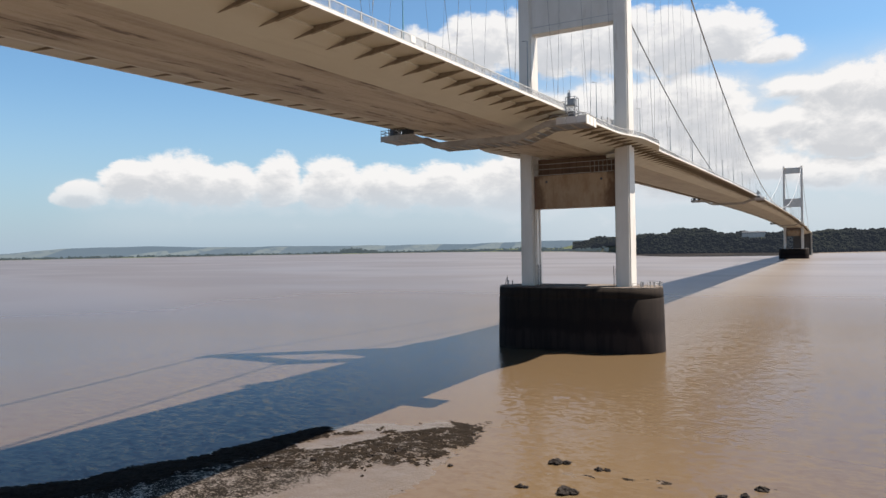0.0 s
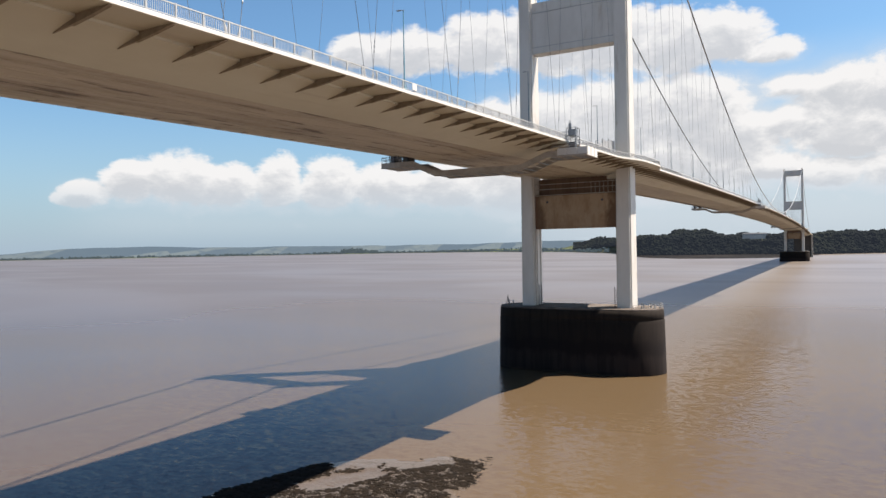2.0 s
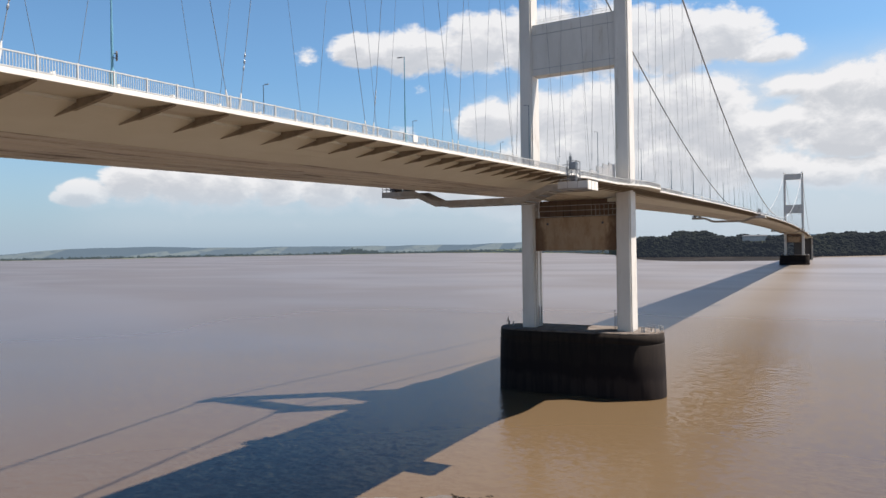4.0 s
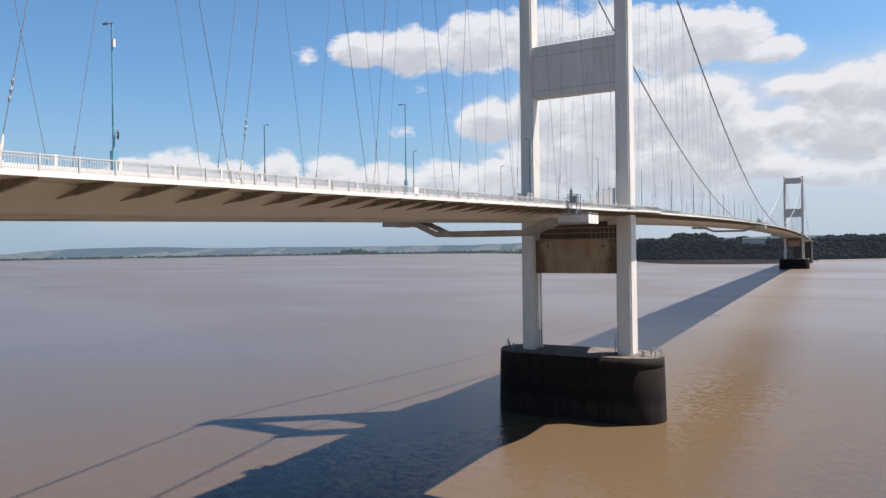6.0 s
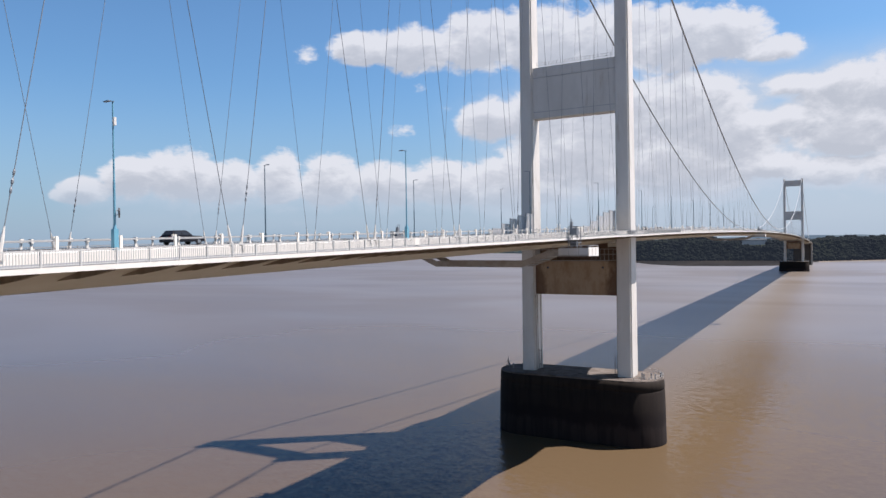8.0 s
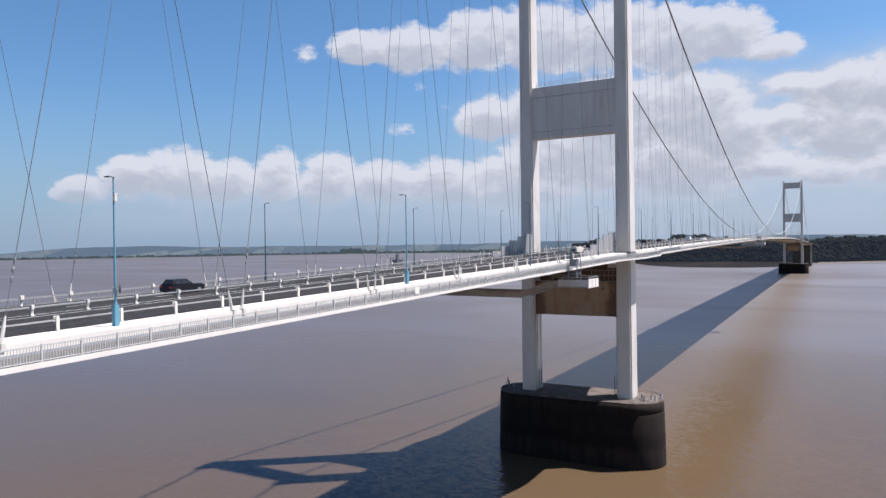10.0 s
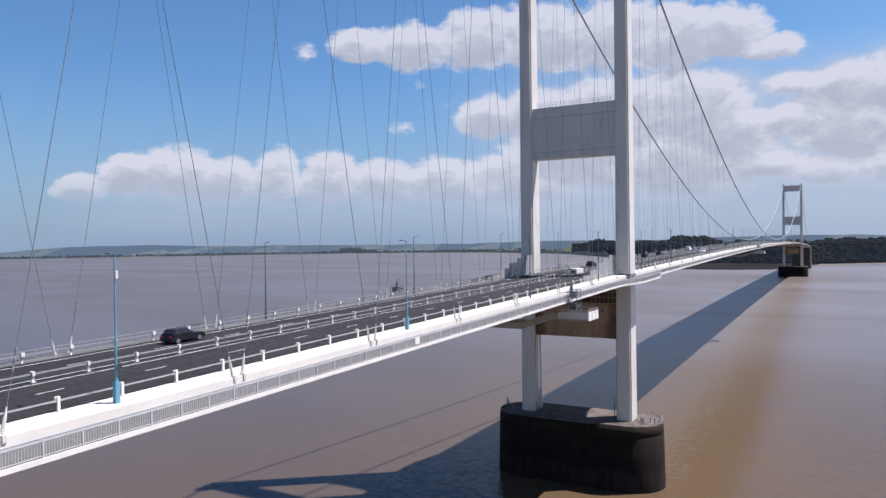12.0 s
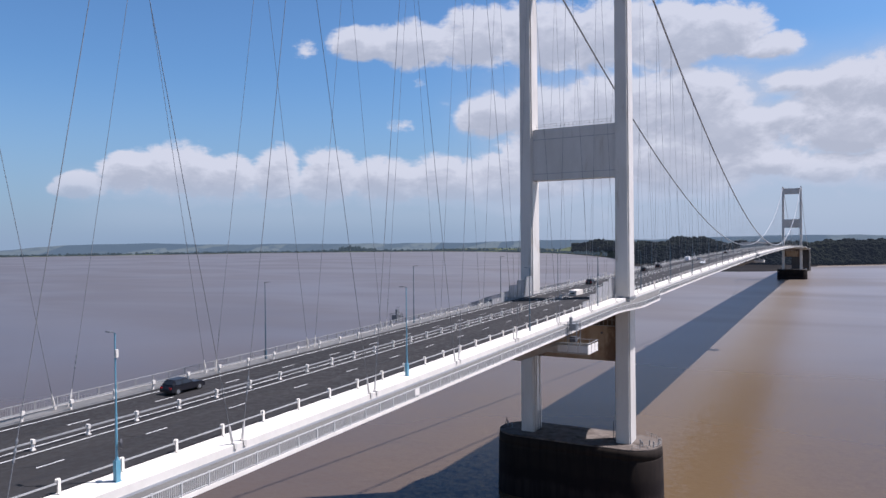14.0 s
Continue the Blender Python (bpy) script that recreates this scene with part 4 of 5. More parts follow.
def car(paint, label, van=False):
    """A car, nose towards +y, standing on z = 0."""
    c = thing("van" if van else "car", label, "van" if van else "car", "vehicles on the bridge")
    L, W, H = (5.2, 1.95, 2.1) if van else (4.4, 1.8, 1.5)
    side = [(-0.5, 0.28), (-0.5, 0.62), (-0.46, 0.98), (0.10, 0.95), (0.40, 0.88), (0.5, 0.70), (0.5, 0.28)] if not van else \
           [(-0.5, 0.32), (-0.5, 1.1), (-0.49, 1.25), (0.26, 1.25), (0.42, 1.12), (0.5, 0.95), (0.5, 0.32)]
    roof = [(-0.45, 0.97), (-0.36, H), (0.0, H), (0.16, 0.95)] if not van else [(-0.49, 1.24), (-0.48, H), (0.16, H), (0.31, 1.24)]

    def prism(pts, w0, w1, lo, hi):
        bm = bmesh.new()
        a = [bm.verts.new((-(w0 if z <= lo else w1), y * L, z)) for y, z in pts]
        b = [bm.verts.new(((w0 if z <= lo else w1), y * L, z)) for y, z in pts]
        bm.faces.new(a)
        bm.faces.new(b[::-1])
        for i in range(len(pts)):
            j = (i + 1) % len(pts)
            bm.faces.new((a[i], b[i], b[j], a[j]))
        bmesh.ops.bevel(bm, geom=bm.edges[:], offset=0.05, segments=2, affect="EDGES")
        return bm

    part("body", prism(side, W / 2, W / 2, 9, 9), paint, c)
    mid = 1.3 if van else 1.0
    part("cabin", prism(roof, W / 2 - 0.04, W / 2 - (0.08 if van else 0.22), mid, H), paint, c)
    z0, z1 = (1.3, 1.85) if van else (1.0, 1.4)
    for sg in (1, -1):
        for ya, yb in (((0.02, 0.24),) if van else ((-0.36, -0.2), (-0.17, 0.0))):
            bm = bmesh.new()
            t = 0.02 if van else 0.09
            v = [bm.verts.new(p) for p in ((sg * (W / 2 - 0.01), ya * L, z0), (sg * (W / 2 - 0.01), yb * L + (0.35 if yb >= 0 else 0), z0),
                                           (sg * (W / 2 - 0.02 - t - 0.06), yb * L, z1), (sg * (W / 2 - 0.02 - t - 0.06), ya * L, z1))]
            bm.faces.new(v)
            g = bmesh.ops.extrude_face_region(bm, geom=bm.faces[:])
            bmesh.ops.translate(bm, vec=(sg * 0.015, 0, 0), verts=[e for e in g["geom"] if isinstance(e, bmesh.types.BMVert)])
            part("side_window", bm, GLASS, c)
        for yy in (-0.31, 0.32):
            bm = bmesh.new()
            rod(bm, (sg * (W / 2 - 0.2), yy * L, 0.32), (sg * (W / 2 + 0.01), yy * L, 0.32), 0.32, n=14)
            wheel = part("wheel", bm, TYRE, c)
            bm = bmesh.new()
            rod(bm, (sg * (W / 2 - 0.02), yy * L, 0.32), (sg * (W / 2 + 0.025), yy * L, 0.32), 0.2, n=12)
            part("rim", bm, RIM, wheel)
        bm = bmesh.new()
        box(bm, sg * (W / 2 - 0.2) - 0.14, sg * (W / 2 - 0.2) + 0.14, -L / 2 - 0.02, -L / 2 + 0.06, 0.66, 0.84)
        part("tail_lamp", bm, LIGHTRED, c)
    for (ya, za), (yb, zb) in ((roof[0], roof[1]), (roof[3], roof[2])):
        bm = bmesh.new()
        s = -1 if ya < 0 else 1
        wa, wb = W / 2 - 0.16, W / 2 - (0.2 if van else 0.32)
        y_a, y_b = ya * L + s * 0.012 + (yb - ya) * L * 0.14, yb * L + s * 0.012 - (yb - ya) * L * 0.14
        z_a, z_b = za + (zb - za) * 0.14 + 0.012, zb - (zb - za) * 0.14 + 0.012
        if van and s < 0:
            bm.free()
            continue
        v = [bm.verts.new(p) for p in ((-wa, y_a, z_a), (wa, y_a, z_a), (wb, y_b, z_b), (-wb, y_b, z_b))]
        bm.faces.new(v)
        g = bmesh.ops.extrude_face_region(bm, geom=bm.faces[:])
        bmesh.ops.translate(bm, vec=(0, s * 0.012, 0.012), verts=[e for e in g["geom"] if isinstance(e, bmesh.types.BMVert)])
        part("windscreen" if s > 0 else "rear_window", bm, GLASS, c)
    return c


def car_paint(name, colour):
    return material(name, colour, 0.35, second=tuple(v * 0.9 for v in colour), scale=1.0, spec=0.3 if colour[0] < 0.1 else 0.5)


BLACKCAR, WHITECAR, GREYCAR = car_paint("black_car_paint", (0.012, 0.012, 0.016)), car_paint("white_car_paint", (0.78, 0.78, 0.78)), car_paint("silver_car_paint", (0.45, 0.46, 0.48))


def stand(c, x, y, turned=False):
    pitch = math.degrees(math.atan(edge_z(y + 0.5) - edge_z(y - 0.5)))
    c.matrix_basis = pose(x, y, edge_z(y) + 0.956, -pitch if turned else pitch, 0, 180 if turned else 0)


stand(car(BLACKCAR, "black hatchback car driving on the far carriageway"), -6.2, -110.2)
stand(car(BLACKCAR, "black car beside the wind screens on the far carriageway"), -6.6, 33.0)
stand(car(WHITECAR, "white estate car far along the main span"), 4.2, 157.0, True)
stand(car(WHITECAR, "white panel van far along the main span", True), -6.9, 186.0)
stand(car(BLACKCAR, "dark car far along the main span"), -6.6, 121.0)
stand(car(BLACKCAR, "dark car far along the main span"), -6.6, 97.0)
stand(car(GREYCAR, "grey car far along the main span"), -3.4, 196.0)
stand(car(BLACKCAR, "dark car far along the main span"), -5.2, 306.0)

# a pale cover over the joint of the median at the tower
cover = thing("median_cover", "white painted steel cover box standing on the median", "cover box")
cover.location = (-0.1, 0.2, edge_z(0.2) + 0.95)
bm = bmesh.new()
box(bm, -0.9, 0.9, -2.6, 2.6, 0.0, 1.25)
bmesh.ops.bevel(bm, geom=bm.edges[:], offset=0.12, segments=2, affect="EDGES")
part("body", bm, WHITE, cover)
bm = bmesh.new()
box(bm, -0.55, 0.55, -2.63, -2.585, 0.35, 0.75)
part("opening", bm, DARK, cover, "dark slot in the end")

# ---------------------------------------------------------------- small fittings on the near railing and lamp
camera_pod = thing("traffic_sign", "small dark round-backed sign fixed to a lamp column", "sign")
camera_pod.location = (11.35, -130.75, edge_z(-130.75) + 0.86)
bm = bmesh.new()
rod(bm, (0.14, 0.18, 2.55), (0.20, 0.27, 2.55), 0.33, n=16)
part("plate", bm, DARK, camera_pod)
bm = bmesh.new()
rod(bm, (0.0, 0.0, 2.4), (0.15, 0.2, 2.4), 0.03)
rod(bm, (0.0, 0.0, 2.7), (0.15, 0.2, 2.7), 0.03)
part("clamp", bm, STEEL, camera_pod)
cctv = thing("sensor_box", "small pale equipment box near the top of a lamp column", "equipment box")
cctv.location = (11.35, -130.75, edge_z(-130.75) + 0.86)
bm = bmesh.new()
box(bm, 0.08, 0.24, -0.09, 0.09, 8.4, 8.95)
part("housing", bm, PAINT, cctv)
bm = bmesh.new()
box(bm, 0.05, 0.12, -0.05, 0.05, 8.4, 8.8)
part("bracket", bm, STEEL, cctv)
plate = thing("notice_board", "small blank white board fixed to the footway railing", "notice board")
plate.location = (16.03, -99.5, edge_z(-99.5))
bm = bmesh.new()
box(bm, 0.0, 0.03, -0.42, 0.42, 0.35, 1.05)
part("board", bm, WHITE, plate)

# ---------------------------------------------------------------- far end of the bridge
ANCHORAGE = material("brown_weathered_concrete", (0.07, 0.058, 0.05), 0.85, second=(0.045, 0.038, 0.034), scale=0.1)
block = thing("anchorage", "dark concrete anchorage block at the far bridge end", "anchorage")
bm = bmesh.new()
box(bm, -15.0, 13.6, SPAN + SIDE - 4, SPAN + SIDE + 40, -2, edge_z(SPAN + SIDE) - 1.9)
part("block", bm, ANCHORAGE, block)
bm = bmesh.new()
box(bm, 13.6, 16.4, SPAN + SIDE - 6, SPAN + SIDE - 2, -2, edge_z(SPAN + SIDE) - 0.2)
part("pilaster", bm, PALECAP, block, "pale concrete corner column")


# ---------------------------------------------------------------- land
def land_material(name, tones, scale, haze=0.0, haze_colour=(0.4, 0.5, 0.6)):
    m = bpy.data.materials.new(name)
    m.use_nodes = True
    n = Nodes(m.node_tree)
    place = n.add("ShaderNodeNewGeometry").outputs["Position"]
    cell = n.add("ShaderNodeTexVoronoi")
    n.put(cell.inputs["Vector"], n.scaled(place, (1.0, 0.4, 0.0)))
    cell.inputs["Scale"].default_value = scale
    sep = n.add("ShaderNodeSeparateColor")
    n.put(sep.inputs[0], cell.outputs["Color"])
    a = n.mix(n.ramp(sep.outputs[0], 0.35, 0.65), tones[0], tones[1])
    b = n.mix(n.ramp(sep.outputs[1], 0.6, 0.75), a, tones[2])
    c = n.mix(n.ramp(n.noise(place, scale * 3, 5.0), 0.45, 0.7, 0.0, 0.8), b, tones[3])
    p = n.add("ShaderNodeBsdfPrincipled")
    n.put(p.inputs["Base Color"], c)
    p.inputs["Roughness"].default_value = 0.95
    p.inputs["Specular IOR Level"].default_value = 0.1
    last = p.outputs[0]
    # air haze is painted in: a flat bluish emission mixed over the surface
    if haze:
        haze_glow = n.add("ShaderNodeEmission")
        n.put(haze_glow.inputs[0], haze_colour)
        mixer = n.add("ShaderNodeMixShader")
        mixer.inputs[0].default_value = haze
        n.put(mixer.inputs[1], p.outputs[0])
        n.put(mixer.inputs[2], haze_glow.outputs[0])
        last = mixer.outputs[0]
    n.put(n.add("ShaderNodeOutputMaterial").inputs[0], last)
    return m


GREEN = ((0.030, 0.036, 0.024), (0.045, 0.050, 0.032), (0.085, 0.105, 0.055), (0.016, 0.020, 0.015))
FIELDS = land_material("green_fields", GREEN, 0.006)
# far hills carry most of their haze as painted-in glow
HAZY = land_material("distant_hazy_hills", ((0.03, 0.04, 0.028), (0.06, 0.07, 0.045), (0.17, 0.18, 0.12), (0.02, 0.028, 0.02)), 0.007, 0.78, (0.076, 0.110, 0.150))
FORESHORE = land_material("dark_tidal_mud", ((0.011, 0.0095, 0.009), (0.008, 0.007, 0.007), (0.016, 0.0135, 0.012), (0.006, 0.0055, 0.0055)), 0.02)
SANDBAR = land_material("pale_wet_sand", ((0.20, 0.17, 0.14), (0.17, 0.145, 0.12), (0.24, 0.20, 0.17), (0.13, 0.11, 0.09)), 0.03)
# woods and far trees get painted haze too, as bluish emission
LEAF = land_material("hazed_dark_woodland_leaves", ((0.008, 0.011, 0.008), (0.012, 0.016, 0.010), (0.020, 0.024, 0.013), (0.005, 0.007, 0.006)), 0.02, 0.45, (0.017, 0.022, 0.031))

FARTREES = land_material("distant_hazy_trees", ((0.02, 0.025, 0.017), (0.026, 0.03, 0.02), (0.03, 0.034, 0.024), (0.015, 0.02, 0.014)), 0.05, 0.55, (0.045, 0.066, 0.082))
EYE_X, EYE_Y = 53.6, -161.2
SHORE = [(-80, 4350), (-40, 4350), (-31, 4250), (-26, 3950), (-19.3, 3128), (-16, 2450), (-13.6, 1760), (-12.1, 1700), (-6.6, 1690), (-3.9, 1660), (-1.2, 1690),
         (0.9, 1740), (2.9, 1800), (8, 2000), (16, 2500), (30, 3200)]
LEDGE = [(-13.9, 1640), (-12.8, 1500), (-10.6, 1379), (-6.6, 1350), (-3.9, 1378), (-1.5, 1640), (0.9, 1720), (8, 1950)]


def table(rows, a):
    for (a0, r0), (a1, r1) in zip(rows, rows[1:]):
        if a0 <= a <= a1:
            return r0 + (r1 - r0) * (a - a0) / (a1 - a0)
    return rows[0][1] if a < rows[0][0] else rows[-1][1]


def spot(az, r, z):
    return (EYE_X + r * math.sin(radians(az)), EYE_Y + r * math.cos(radians(az)), z)


def land_height(az, r):
    d = r - table(SHORE, az)
    if d < 0:
        return -1.5
    x, y, _ = spot(az, r, 0)
    lump = noise.noise((x * 0.004, y * 0.004, 3.1))
    near = ease(-18.0, -12.6, az)
    cliff = 37.0 * ease(6, 80, d) + 9.0 * ease(90, 500, d) * (1 + 0.6 * lump)
    mound = ease(-11.6, -10.9, az) * (1 - ease(-8.9, -7.6, az))
    top = 14.0 * mound * ease(60, 220, d) + 5.0 * noise.noise((az * 1.1, 7.3, 0)) * ease(50, 150, d) - 5.0 * ease(-13.0, -15.0, az) * ease(10, 90, d)
    low = 2.0 + 14 * ease(40, 500, d) * (1 + lump) + 36 * math.exp(-((az + 16.2) / 2.0) ** 2) * ease(0, 420, d) + 18 * math.exp(-((az + 36.5) / 1.2) ** 2) * ease(40, 200, d)
    return near * (cliff + top) + (1 - near) * low


def polar(name, azs, rs_of, height, mat, label, category, kind):
    verts, faces = [], []
    n = len(rs_of(azs[0]))
    for az in azs:
        for r in rs_of(az):
            verts.append(spot(az, r, height(az, r)))
    for i in range(len(azs) - 1):
        for k in range(n - 1):
            a = i * n + k
            faces.append((a, a + 1, a + n + 1, a + n))
    return tagged(mesh_object(name, verts, faces, mat, True), label, category, kind=kind)


AZS = [-80 + 0.35 * i for i in range(309)]
polar("ground", AZS, lambda a: [table(SHORE, a) + d for d in (-5, 2, 12, 25, 45, 70, 95, 130, 180, 240, 320, 420)], land_height, FIELDS,
      "low green fields and wooded bluffs behind the far shore", "land", "structure")


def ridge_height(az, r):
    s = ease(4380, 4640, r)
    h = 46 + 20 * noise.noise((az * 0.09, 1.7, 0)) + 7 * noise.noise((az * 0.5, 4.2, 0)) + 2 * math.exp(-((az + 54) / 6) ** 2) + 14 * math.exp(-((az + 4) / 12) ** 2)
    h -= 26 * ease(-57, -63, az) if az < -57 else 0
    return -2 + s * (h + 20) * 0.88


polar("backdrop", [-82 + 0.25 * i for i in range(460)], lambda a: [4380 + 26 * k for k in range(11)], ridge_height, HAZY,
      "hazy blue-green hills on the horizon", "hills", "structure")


def ledge_height(az, r):
    lo, hi = table(LEDGE, az), table(SHORE, az) + 14
    s = (r - lo) / (hi - lo)
    return -0.6 + 2.3 * ease(0, 0.25, s) - 1.7 * ease(0.3, 0.5, s) + 2.4 * ease(0.55, 1.0, s)


polar("mud_flat", [-13.9 + 0.15 * i for i in range(146)], lambda a: [table(LEDGE, a) + (table(SHORE, a) + 14 - table(LEDGE, a)) * k / 14 for k in range(15)], ledge_height,
      FORESHORE, "dark tidal mud flat below the wooded bluff", "mud flat", "structure")


def woodland(name, count, seed, azs, depth, size, label, mat=None, front=90, clear=()):
    """Many small leafy clumps gathered into crowns in one mass, standing on the land; clear: stretches left bare."""
    rng = random.Random(seed)
    bm = bmesh.new()
    bmesh.ops.create_icosphere(bm, subdivisions=1, radius=1.0)
    base = [v.co.copy() for v in bm.verts]
    tris = [[v.index for v in f.verts] for f in bm.faces]
    bm.free()
    verts, faces = [], []
    made = 0
    while made < count:
        az = rng.uniform(*azs)
        d = rng.uniform(*depth) if rng.random() < 0.6 else rng.uniform(depth[0], depth[0] + front)
        r = table(SHORE, az) + d
        made += 1
        if any(a0 < az < a1 and d0 < d < d1 for a0, a1, d0, d1 in clear):
            continue
        z = land_height(az, r)
        tall = size * rng.choice((0.7, 0.9, 1.0, 1.0, 1.2, 1.6))
        for _ in range(4):
            k = tall * rng.uniform(0.35, 0.75)
            c = Vector(spot(az, r, z)) + Vector((rng.uniform(-1, 1) * tall * 0.8, rng.uniform(-1, 1) * tall * 0.8, tall * rng.uniform(0.2, 1.25)))
            o = len(verts)
            for v in base:
                j = rng.uniform(0.7, 1.3)
                verts.append((c.x + v.x * k * j, c.y + v.y * k * j, c.z + v.z * k * j * 0.85))
            faces += [[o + i for i in t] for t in tris]
            made += 0.5
    return tagged(mesh_object(name, verts, faces, mat or LEAF), label, "woodland", kind="stuff")


BARE = ((-6.3, -4.3, 60, 200),)
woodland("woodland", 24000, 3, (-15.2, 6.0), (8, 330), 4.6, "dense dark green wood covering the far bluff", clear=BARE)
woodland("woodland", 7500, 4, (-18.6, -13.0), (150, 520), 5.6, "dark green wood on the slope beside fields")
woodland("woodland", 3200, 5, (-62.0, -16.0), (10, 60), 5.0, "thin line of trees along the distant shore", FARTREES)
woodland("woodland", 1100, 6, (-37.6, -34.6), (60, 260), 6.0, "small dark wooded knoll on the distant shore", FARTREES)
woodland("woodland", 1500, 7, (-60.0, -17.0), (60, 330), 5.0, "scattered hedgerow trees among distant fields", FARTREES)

# pale sand showing beyond the far pier
polar("sandbar", [-1.1 + 0.15 * i for i in range(80)], lambda a: [table(SHORE, a) - 46 + 8 * k for k in range(6)],
      lambda a, r: 0.1 + 0.7 * math.sin(math.pi * min(1.0, max(0.0, (r - table(SHORE, a) + 46) / 40))), SANDBAR,
      "pale wet sandbar below the far bank", "sandbar", "structure")


def hilltop_building(az, r, width, depth, height, label):
    """A long low pale building among the trees on the bluff."""
    hb = thing("building", label, "building", "buildings on the bluff")
    base = land_height(az, r) + 4.5
    hb.matrix_basis = Matrix.Translation(spot(az, r, base)) @ pose(0, 0, 0, 0, 0, -az)
    bm = bmesh.new()
    box(bm, -width / 2, width / 2, 0, depth, -9.0, height)
    part("wall", bm, PALEWALL, hb)
    bm = bmesh.new()
    v = [bm.verts.new(p) for p in ((-width / 2 - 0.5, -0.5, height), (width / 2 + 0.5, -0.5, height), (width / 2 + 0.5, depth + 0.5, height), (-width / 2 - 0.5, depth + 0.5, height),
                                   (-width / 2 + 1.5, depth / 2, height + 2.2), (width / 2 - 1.5, depth / 2, height + 2.2))]
    for f in ((3, 2, 1, 0), (0, 1, 5, 4), (2, 3, 4, 5), (1, 2, 5), (3, 0, 4)):
        bm.faces.new([v[i] for i in f])
    part("roof", bm, SLATE, hb, "grey pitched roof")
    n = int(width / 4.5)
    for i in range(n):
        bm = bmesh.new()
        x = -width / 2 + (i + 0.5) * width / n
        box(bm, x - 0.9, x + 0.9, -0.06, 0.05, height - 3.0, height - 1.2)
        part("window", bm, GLASS, hb)
    return hb


# walls and roofs on the bluff also have haze put into their colour
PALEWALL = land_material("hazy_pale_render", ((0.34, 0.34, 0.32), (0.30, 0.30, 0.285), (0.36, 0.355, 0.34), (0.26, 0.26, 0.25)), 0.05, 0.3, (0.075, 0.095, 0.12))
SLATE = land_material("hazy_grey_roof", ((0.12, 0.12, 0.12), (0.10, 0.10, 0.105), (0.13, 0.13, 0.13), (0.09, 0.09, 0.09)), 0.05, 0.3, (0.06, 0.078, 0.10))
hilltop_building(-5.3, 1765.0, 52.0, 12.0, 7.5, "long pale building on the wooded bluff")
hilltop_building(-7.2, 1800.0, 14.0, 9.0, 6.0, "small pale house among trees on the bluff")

# ---------------------------------------------------------------- near foreshore
NEAR_EDGE = [(-70, -165), (-40, -140), (-21, -121), (-16, -112), (-11, -101), (-7, -85), (0, -79.5), (7, -76), (12, -79), (15, -88), (18, -94), (24, -92), (30, -87), (38, -89), (45, -87), (57, -85), (90, -88)]


def shore_material():
    m = bpy.data.materials.new("weedy_wet_foreshore")
    m.use_nodes = True
    n = Nodes(m.node_tree)
    place = n.add("ShaderNodeNewGeometry").outputs["Position"]
    sep = n.add("ShaderNodeSeparateXYZ")
    n.put(sep.inputs[0], place)
    lie = n.add("ShaderNodeAttribute", attribute_name="weed_cover")
    patch = n.math("ADD", n.math("MULTIPLY", n.noise(n.scaled(place, (1.0, 0.8, 1.0)), 0.34, 6.0, 0.7, 0.4), 0.45), n.math("MULTIPLY", n.noise(n.scaled(place, (0.6, 1.0, 1.0)), 1.4, 6.0, 0.75), 0.55))
    patch = n.math("ADD", patch, n.math("MULTIPLY", n.math("SUBTRACT", n.noise(n.scaled(place, (0.7, 1.0, 1.0)), 4.5, 4.0, 0.8), 0.5), 0.95))
    weed = n.ramp(n.math("ADD", patch, n.math("MULTIPLY", lie.outputs["Fac"], 0.62)), 0.82, 0.92)
    mud = n.mix(n.noise(place, 1.5, 4.0), (0.092, 0.068, 0.047), (0.078, 0.058, 0.041))
    dark = n.mix(n.ramp(n.noise(place, 5.0, 5.0, 0.7), 0.5, 0.68), (0.008, 0.0065, 0.005), (0.027, 0.020, 0.014))
    p = n.add("ShaderNodeBsdfPrincipled")
    n.put(p.inputs["Base Color"], n.mix(weed, mud, dark))
    n.put(p.inputs["Roughness"], n.ramp(weed, 0.0, 1.0, 0.28, 0.9))
    n.put(p.inputs["Specular IOR Level"], n.ramp(weed, 0.0, 1.0, 0.45, 0.08))
    b = n.add("ShaderNodeBump")
    b.inputs["Strength"].default_value = 0.6
    b.inputs["Distance"].default_value = 0.1
    n.put(b.inputs["Height"], n.noise(place, 4.0, 5.0))
    n.put(p.inputs["Normal"], b.outputs[0])
    n.put(n.add("ShaderNodeOutputMaterial").inputs[0], p.outputs[0])
    return m


FORE = shore_material()
WEED = material("dark_bladder_weed", (0.008, 0.006, 0.0045), 0.9, spec=0.05, second=(0.019, 0.014, 0.010), scale=2.0, amount=1.0)
ROCK = material("wet_dark_rock", (0.016, 0.012, 0.010), 0.8, spec=0.12, second=(0.009, 0.007, 0.006), scale=1.5, amount=1.0, bump=0.5, bump_scale=6.0)


BAND = [(-60, -158), (-34, -140), (-19, -124.5), (-15.5, -119), (-12.5, -111.5), (-8.8, -102.5), (-6.8, -91.0)]
TONGUE = [(11.5, -77.5), (12.0, -82), (11.0, -88), (7.5, -94), (3.0, -99), (-1.0, -105), (-7.0, -114), (-18.0, -126)]
SPECKS = [(13, -92.5), (22, -90.5), (31, -88.5), (45, -88.0), (62, -84)]


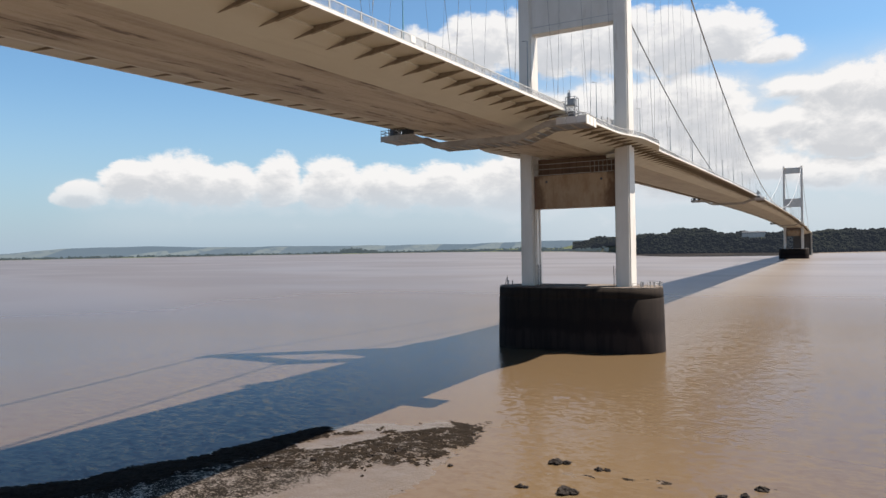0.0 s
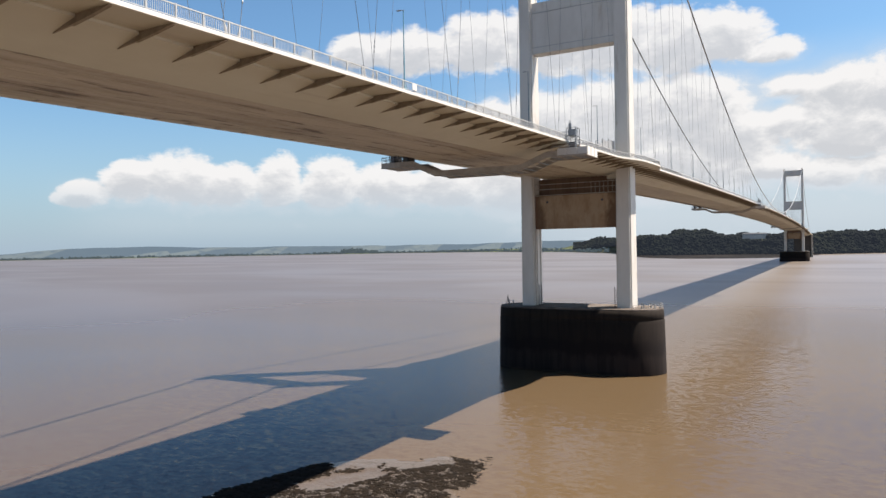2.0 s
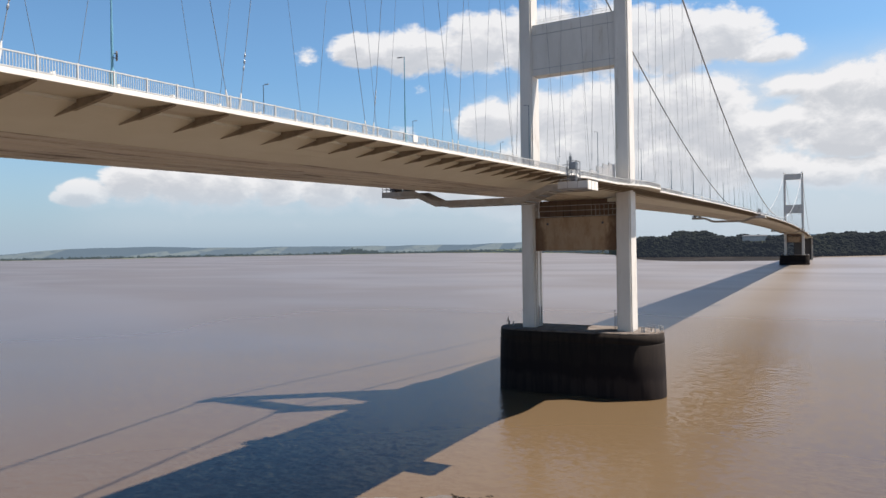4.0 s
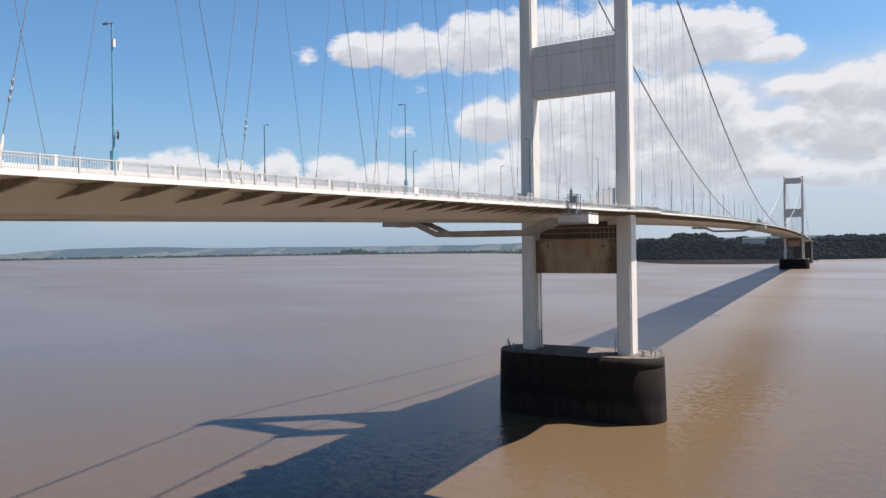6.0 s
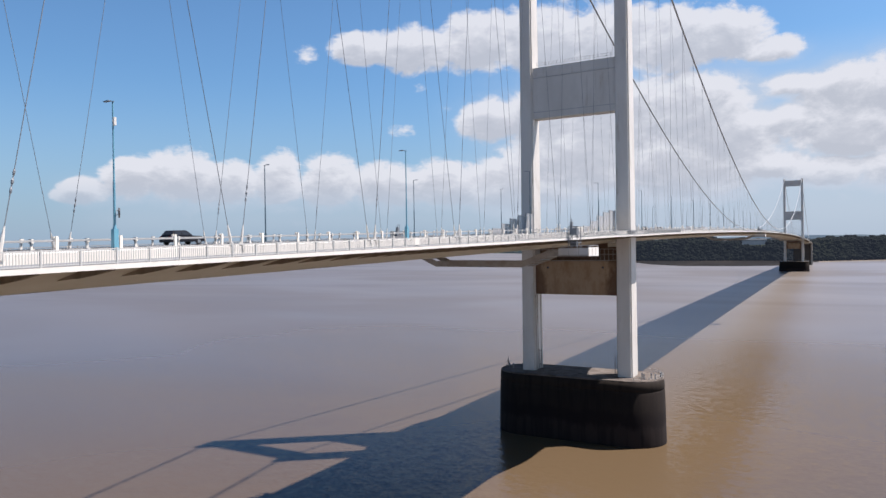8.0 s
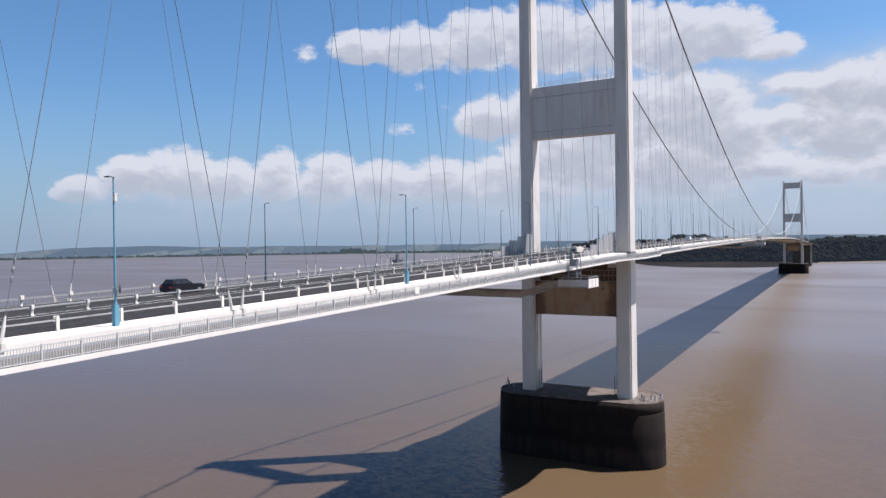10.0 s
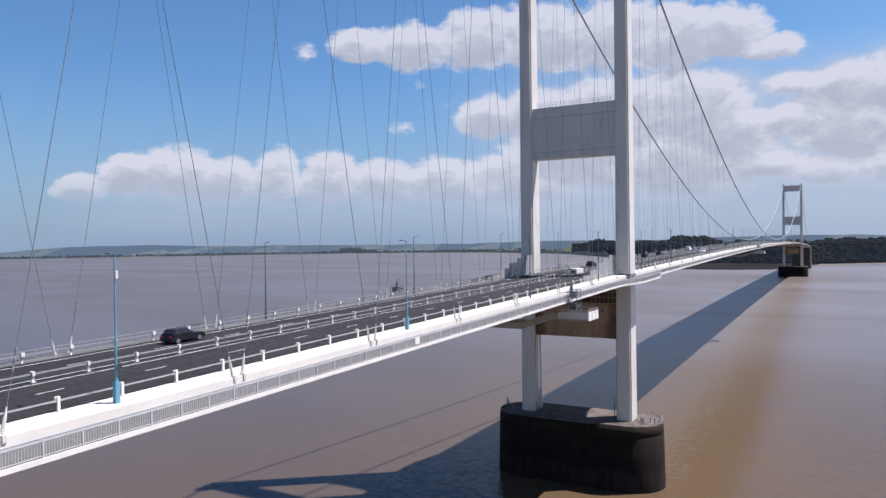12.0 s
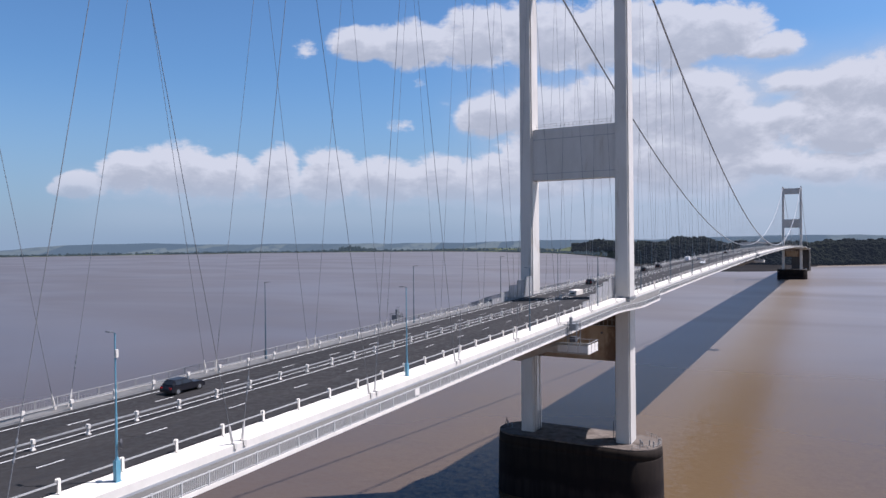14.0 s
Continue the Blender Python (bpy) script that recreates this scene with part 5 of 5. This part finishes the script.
def off_line(line, x, y):
    """How far a place lies from a line of corners."""
    best = 1e9
    for (ax, ay), (bx, by) in zip(line, line[1:]):
        dx, dy = bx - ax, by - ay
        s = min(1.0, max(0.0, ((x - ax) * dx + (y - ay) * dy) / (dx * dx + dy * dy)))
        best = min(best, math.hypot(x - ax - s * dx, y - ay - s * dy))
    return best


def weed_cover(x, y):
    """How thickly weed lies on the foreshore: a full belt at the water's edge, a broken tongue inshore, specks beyond."""
    if y > -70 or y < -150:
        return 0.0
    wob = 2.0 * noise.noise((x * 0.22, y * 0.3, 2.0)) + 1.3 * noise.noise((x * 0.8, y * 1.1, 4.0))
    belt = 1.15 * (1 - ease(1.6, 5.0, off_line(BAND, x, y) + wob))
    tongue = 0.67 * (1 - ease(2.0, 6.5, off_line(TONGUE, x, y) + 1.3 * wob))
    inshore = 0.66 * ease(3, 8, table(NEAR_EDGE, x) - y) * (1 - ease(2, 10, x - 0.28 * (y + 110)))
    clump = 1.0 * (1 - ease(0.6, 2.2, math.hypot((x + 10.5) * 0.55, y + 82.3)))
    few = 0.36 * (1 - ease(1.0, 3.5, off_line(SPECKS, x, y)))
    pool = 1 - ease(0.55, 1.0, math.hypot((x + 1.0 - 0.5 * (y + 91)) / 3.4, (y + 91) / 6.5))
    return max(belt * (1 - 0.7 * pool), (1 - pool) * max(tongue, inshore), clump, few)


def fore_height(x, y):
    d = table(NEAR_EDGE, x) - y
    w = weed_cover(x, y)
    h = -0.20 + 0.30 * ease(-4, 4, d) * (1 - 0.8 * ease(10, 20, x)) + 0.20 * min(1.0, w)
    h += 0.13 * noise.fractal((x * 0.16, y * 0.22, 0.3), 1.0, 2.0, 4) + 0.07 * noise.noise((x * 0.8, y * 1.1, 5.0))
    h -= 0.8 * ease(4, 14, -d) * (1 - 0.8 * min(1.0, w))
    return h


def foreshore():
    x0, x1, y0, y1, st = -70.0, 90.0, -175.0, -68.0, 0.65
    nx, ny = int((x1 - x0) / st) + 1, int((y1 - y0) / st) + 1
    spots = [(x0 + i * st, y0 + j * st) for j in range(ny) for i in range(nx)]
    verts = [(x, y, fore_height(x, y)) for x, y in spots]
    faces = [(j * nx + i, j * nx + i + 1, (j + 1) * nx + i + 1, (j + 1) * nx + i) for j in range(ny - 1) for i in range(nx - 1)]
    ob = tagged(mesh_object("foreshore", verts, faces, FORE, True), "wet tan mud bank with dark seaweed and stones", "foreshore", kind="structure")
    lie = ob.data.attributes.new("weed_cover", "FLOAT", "POINT")
    lie.data.foreach_set("value", [weed_cover(x, y) for x, y in spots])


foreshore()


def lump_mesh(rng, flat):
    bm = bmesh.new()
    bmesh.ops.create_icosphere(bm, subdivisions=3 if flat > 0.5 else 1, radius=1.0)
    o = rng.uniform(0, 50)
    for v in bm.verts:
        if flat > 0.5:
            v.co *= 1 + 0.55 * noise.noise(v.co * 1.3 + Vector((o, 0, 0))) + 0.25 * noise.noise(v.co * 3.7 + Vector((0, o, 0)))
        else:
            v.co *= rng.uniform(0.65, 1.3)
        v.co.z *= flat
    return bm


def seaweed(count):
    rng = random.Random(8)
    verts, faces = [], []
    bm = lump_mesh(rng, 0.28)
    base = [v.co.copy() for v in bm.verts]
    tris = [[v.index for v in f.verts] for f in bm.faces]
    bm.free()
    made = 0
    while made < count:
        x = rng.uniform(-30, 62)
        y = table(NEAR_EDGE, x) - rng.triangular(-6, 26 if x < 16 else 9, 3)
        h = fore_height(x, y)
        w = weed_cover(x, y) + 0.55 * noise.noise((x * 0.35, y * 0.45, 9.0)) + 0.45 * noise.noise((x * 0.9, y * 1.4, 3.0))
        if h < -0.14 or w < rng.uniform(0.45, 0.75):
            made += 0.12
            continue
        k = rng.uniform(0.05, 0.27) if x < 14 else rng.uniform(0.04, 0.15)
        a, ca = rng.uniform(0, math.tau), 0
        ca, sa = math.cos(a), math.sin(a)
        o = len(verts)
        for v in base:
            j = rng.uniform(0.7, 1.3) * k
            X, Y = v.x * j * 1.8, v.y * j
            verts.append((x + X * ca - Y * sa, y + X * sa + Y * ca, max(h, -0.03) + v.z * j))
        faces += [[o + i for i in t] for t in tris]
        made += 1
    tagged(mesh_object("seaweed", verts, faces, WEED), "dark brown seaweed lying over the tidal mud", "seaweed", kind="stuff")


seaweed(20000)
rng = random.Random(21)
for x, y, k in ((26.3, -87.6, 0.62), (27.4, -87.3, 0.42), (31.2, -87.9, 0.42), (32.0, -87.7, 0.3), (30.2, -96.1, 0.68), (31.0, -95.8, 0.5), (25.7, -96.5, 0.36), (26.3, -96.4, 0.25), (47.0, -87.1, 0.5), (45.8, -89.6, 0.42), (44.0, -90.9, 0.4),
                (8.4, -91.9, 0.42), (6.6, -95.0, 0.34), (16.2, -93.6, 0.28), (-1.2, -103.4, 0.4), (1.8, -99.2, 0.36)):
    rk = part("rock", lump_mesh(rng, 0.75), ROCK)
    tagged(rk, "dark wet weed-covered rock on the tidal mud", "rock", "foreshore rocks")
    rk.matrix_basis = pose(x, y, max(0, fore_height(x, y)) + 0.12 * k, 0, 0, rng.uniform(0, 360)) @ Matrix.Diagonal((k * 1.3, k, k * 0.9, 1))
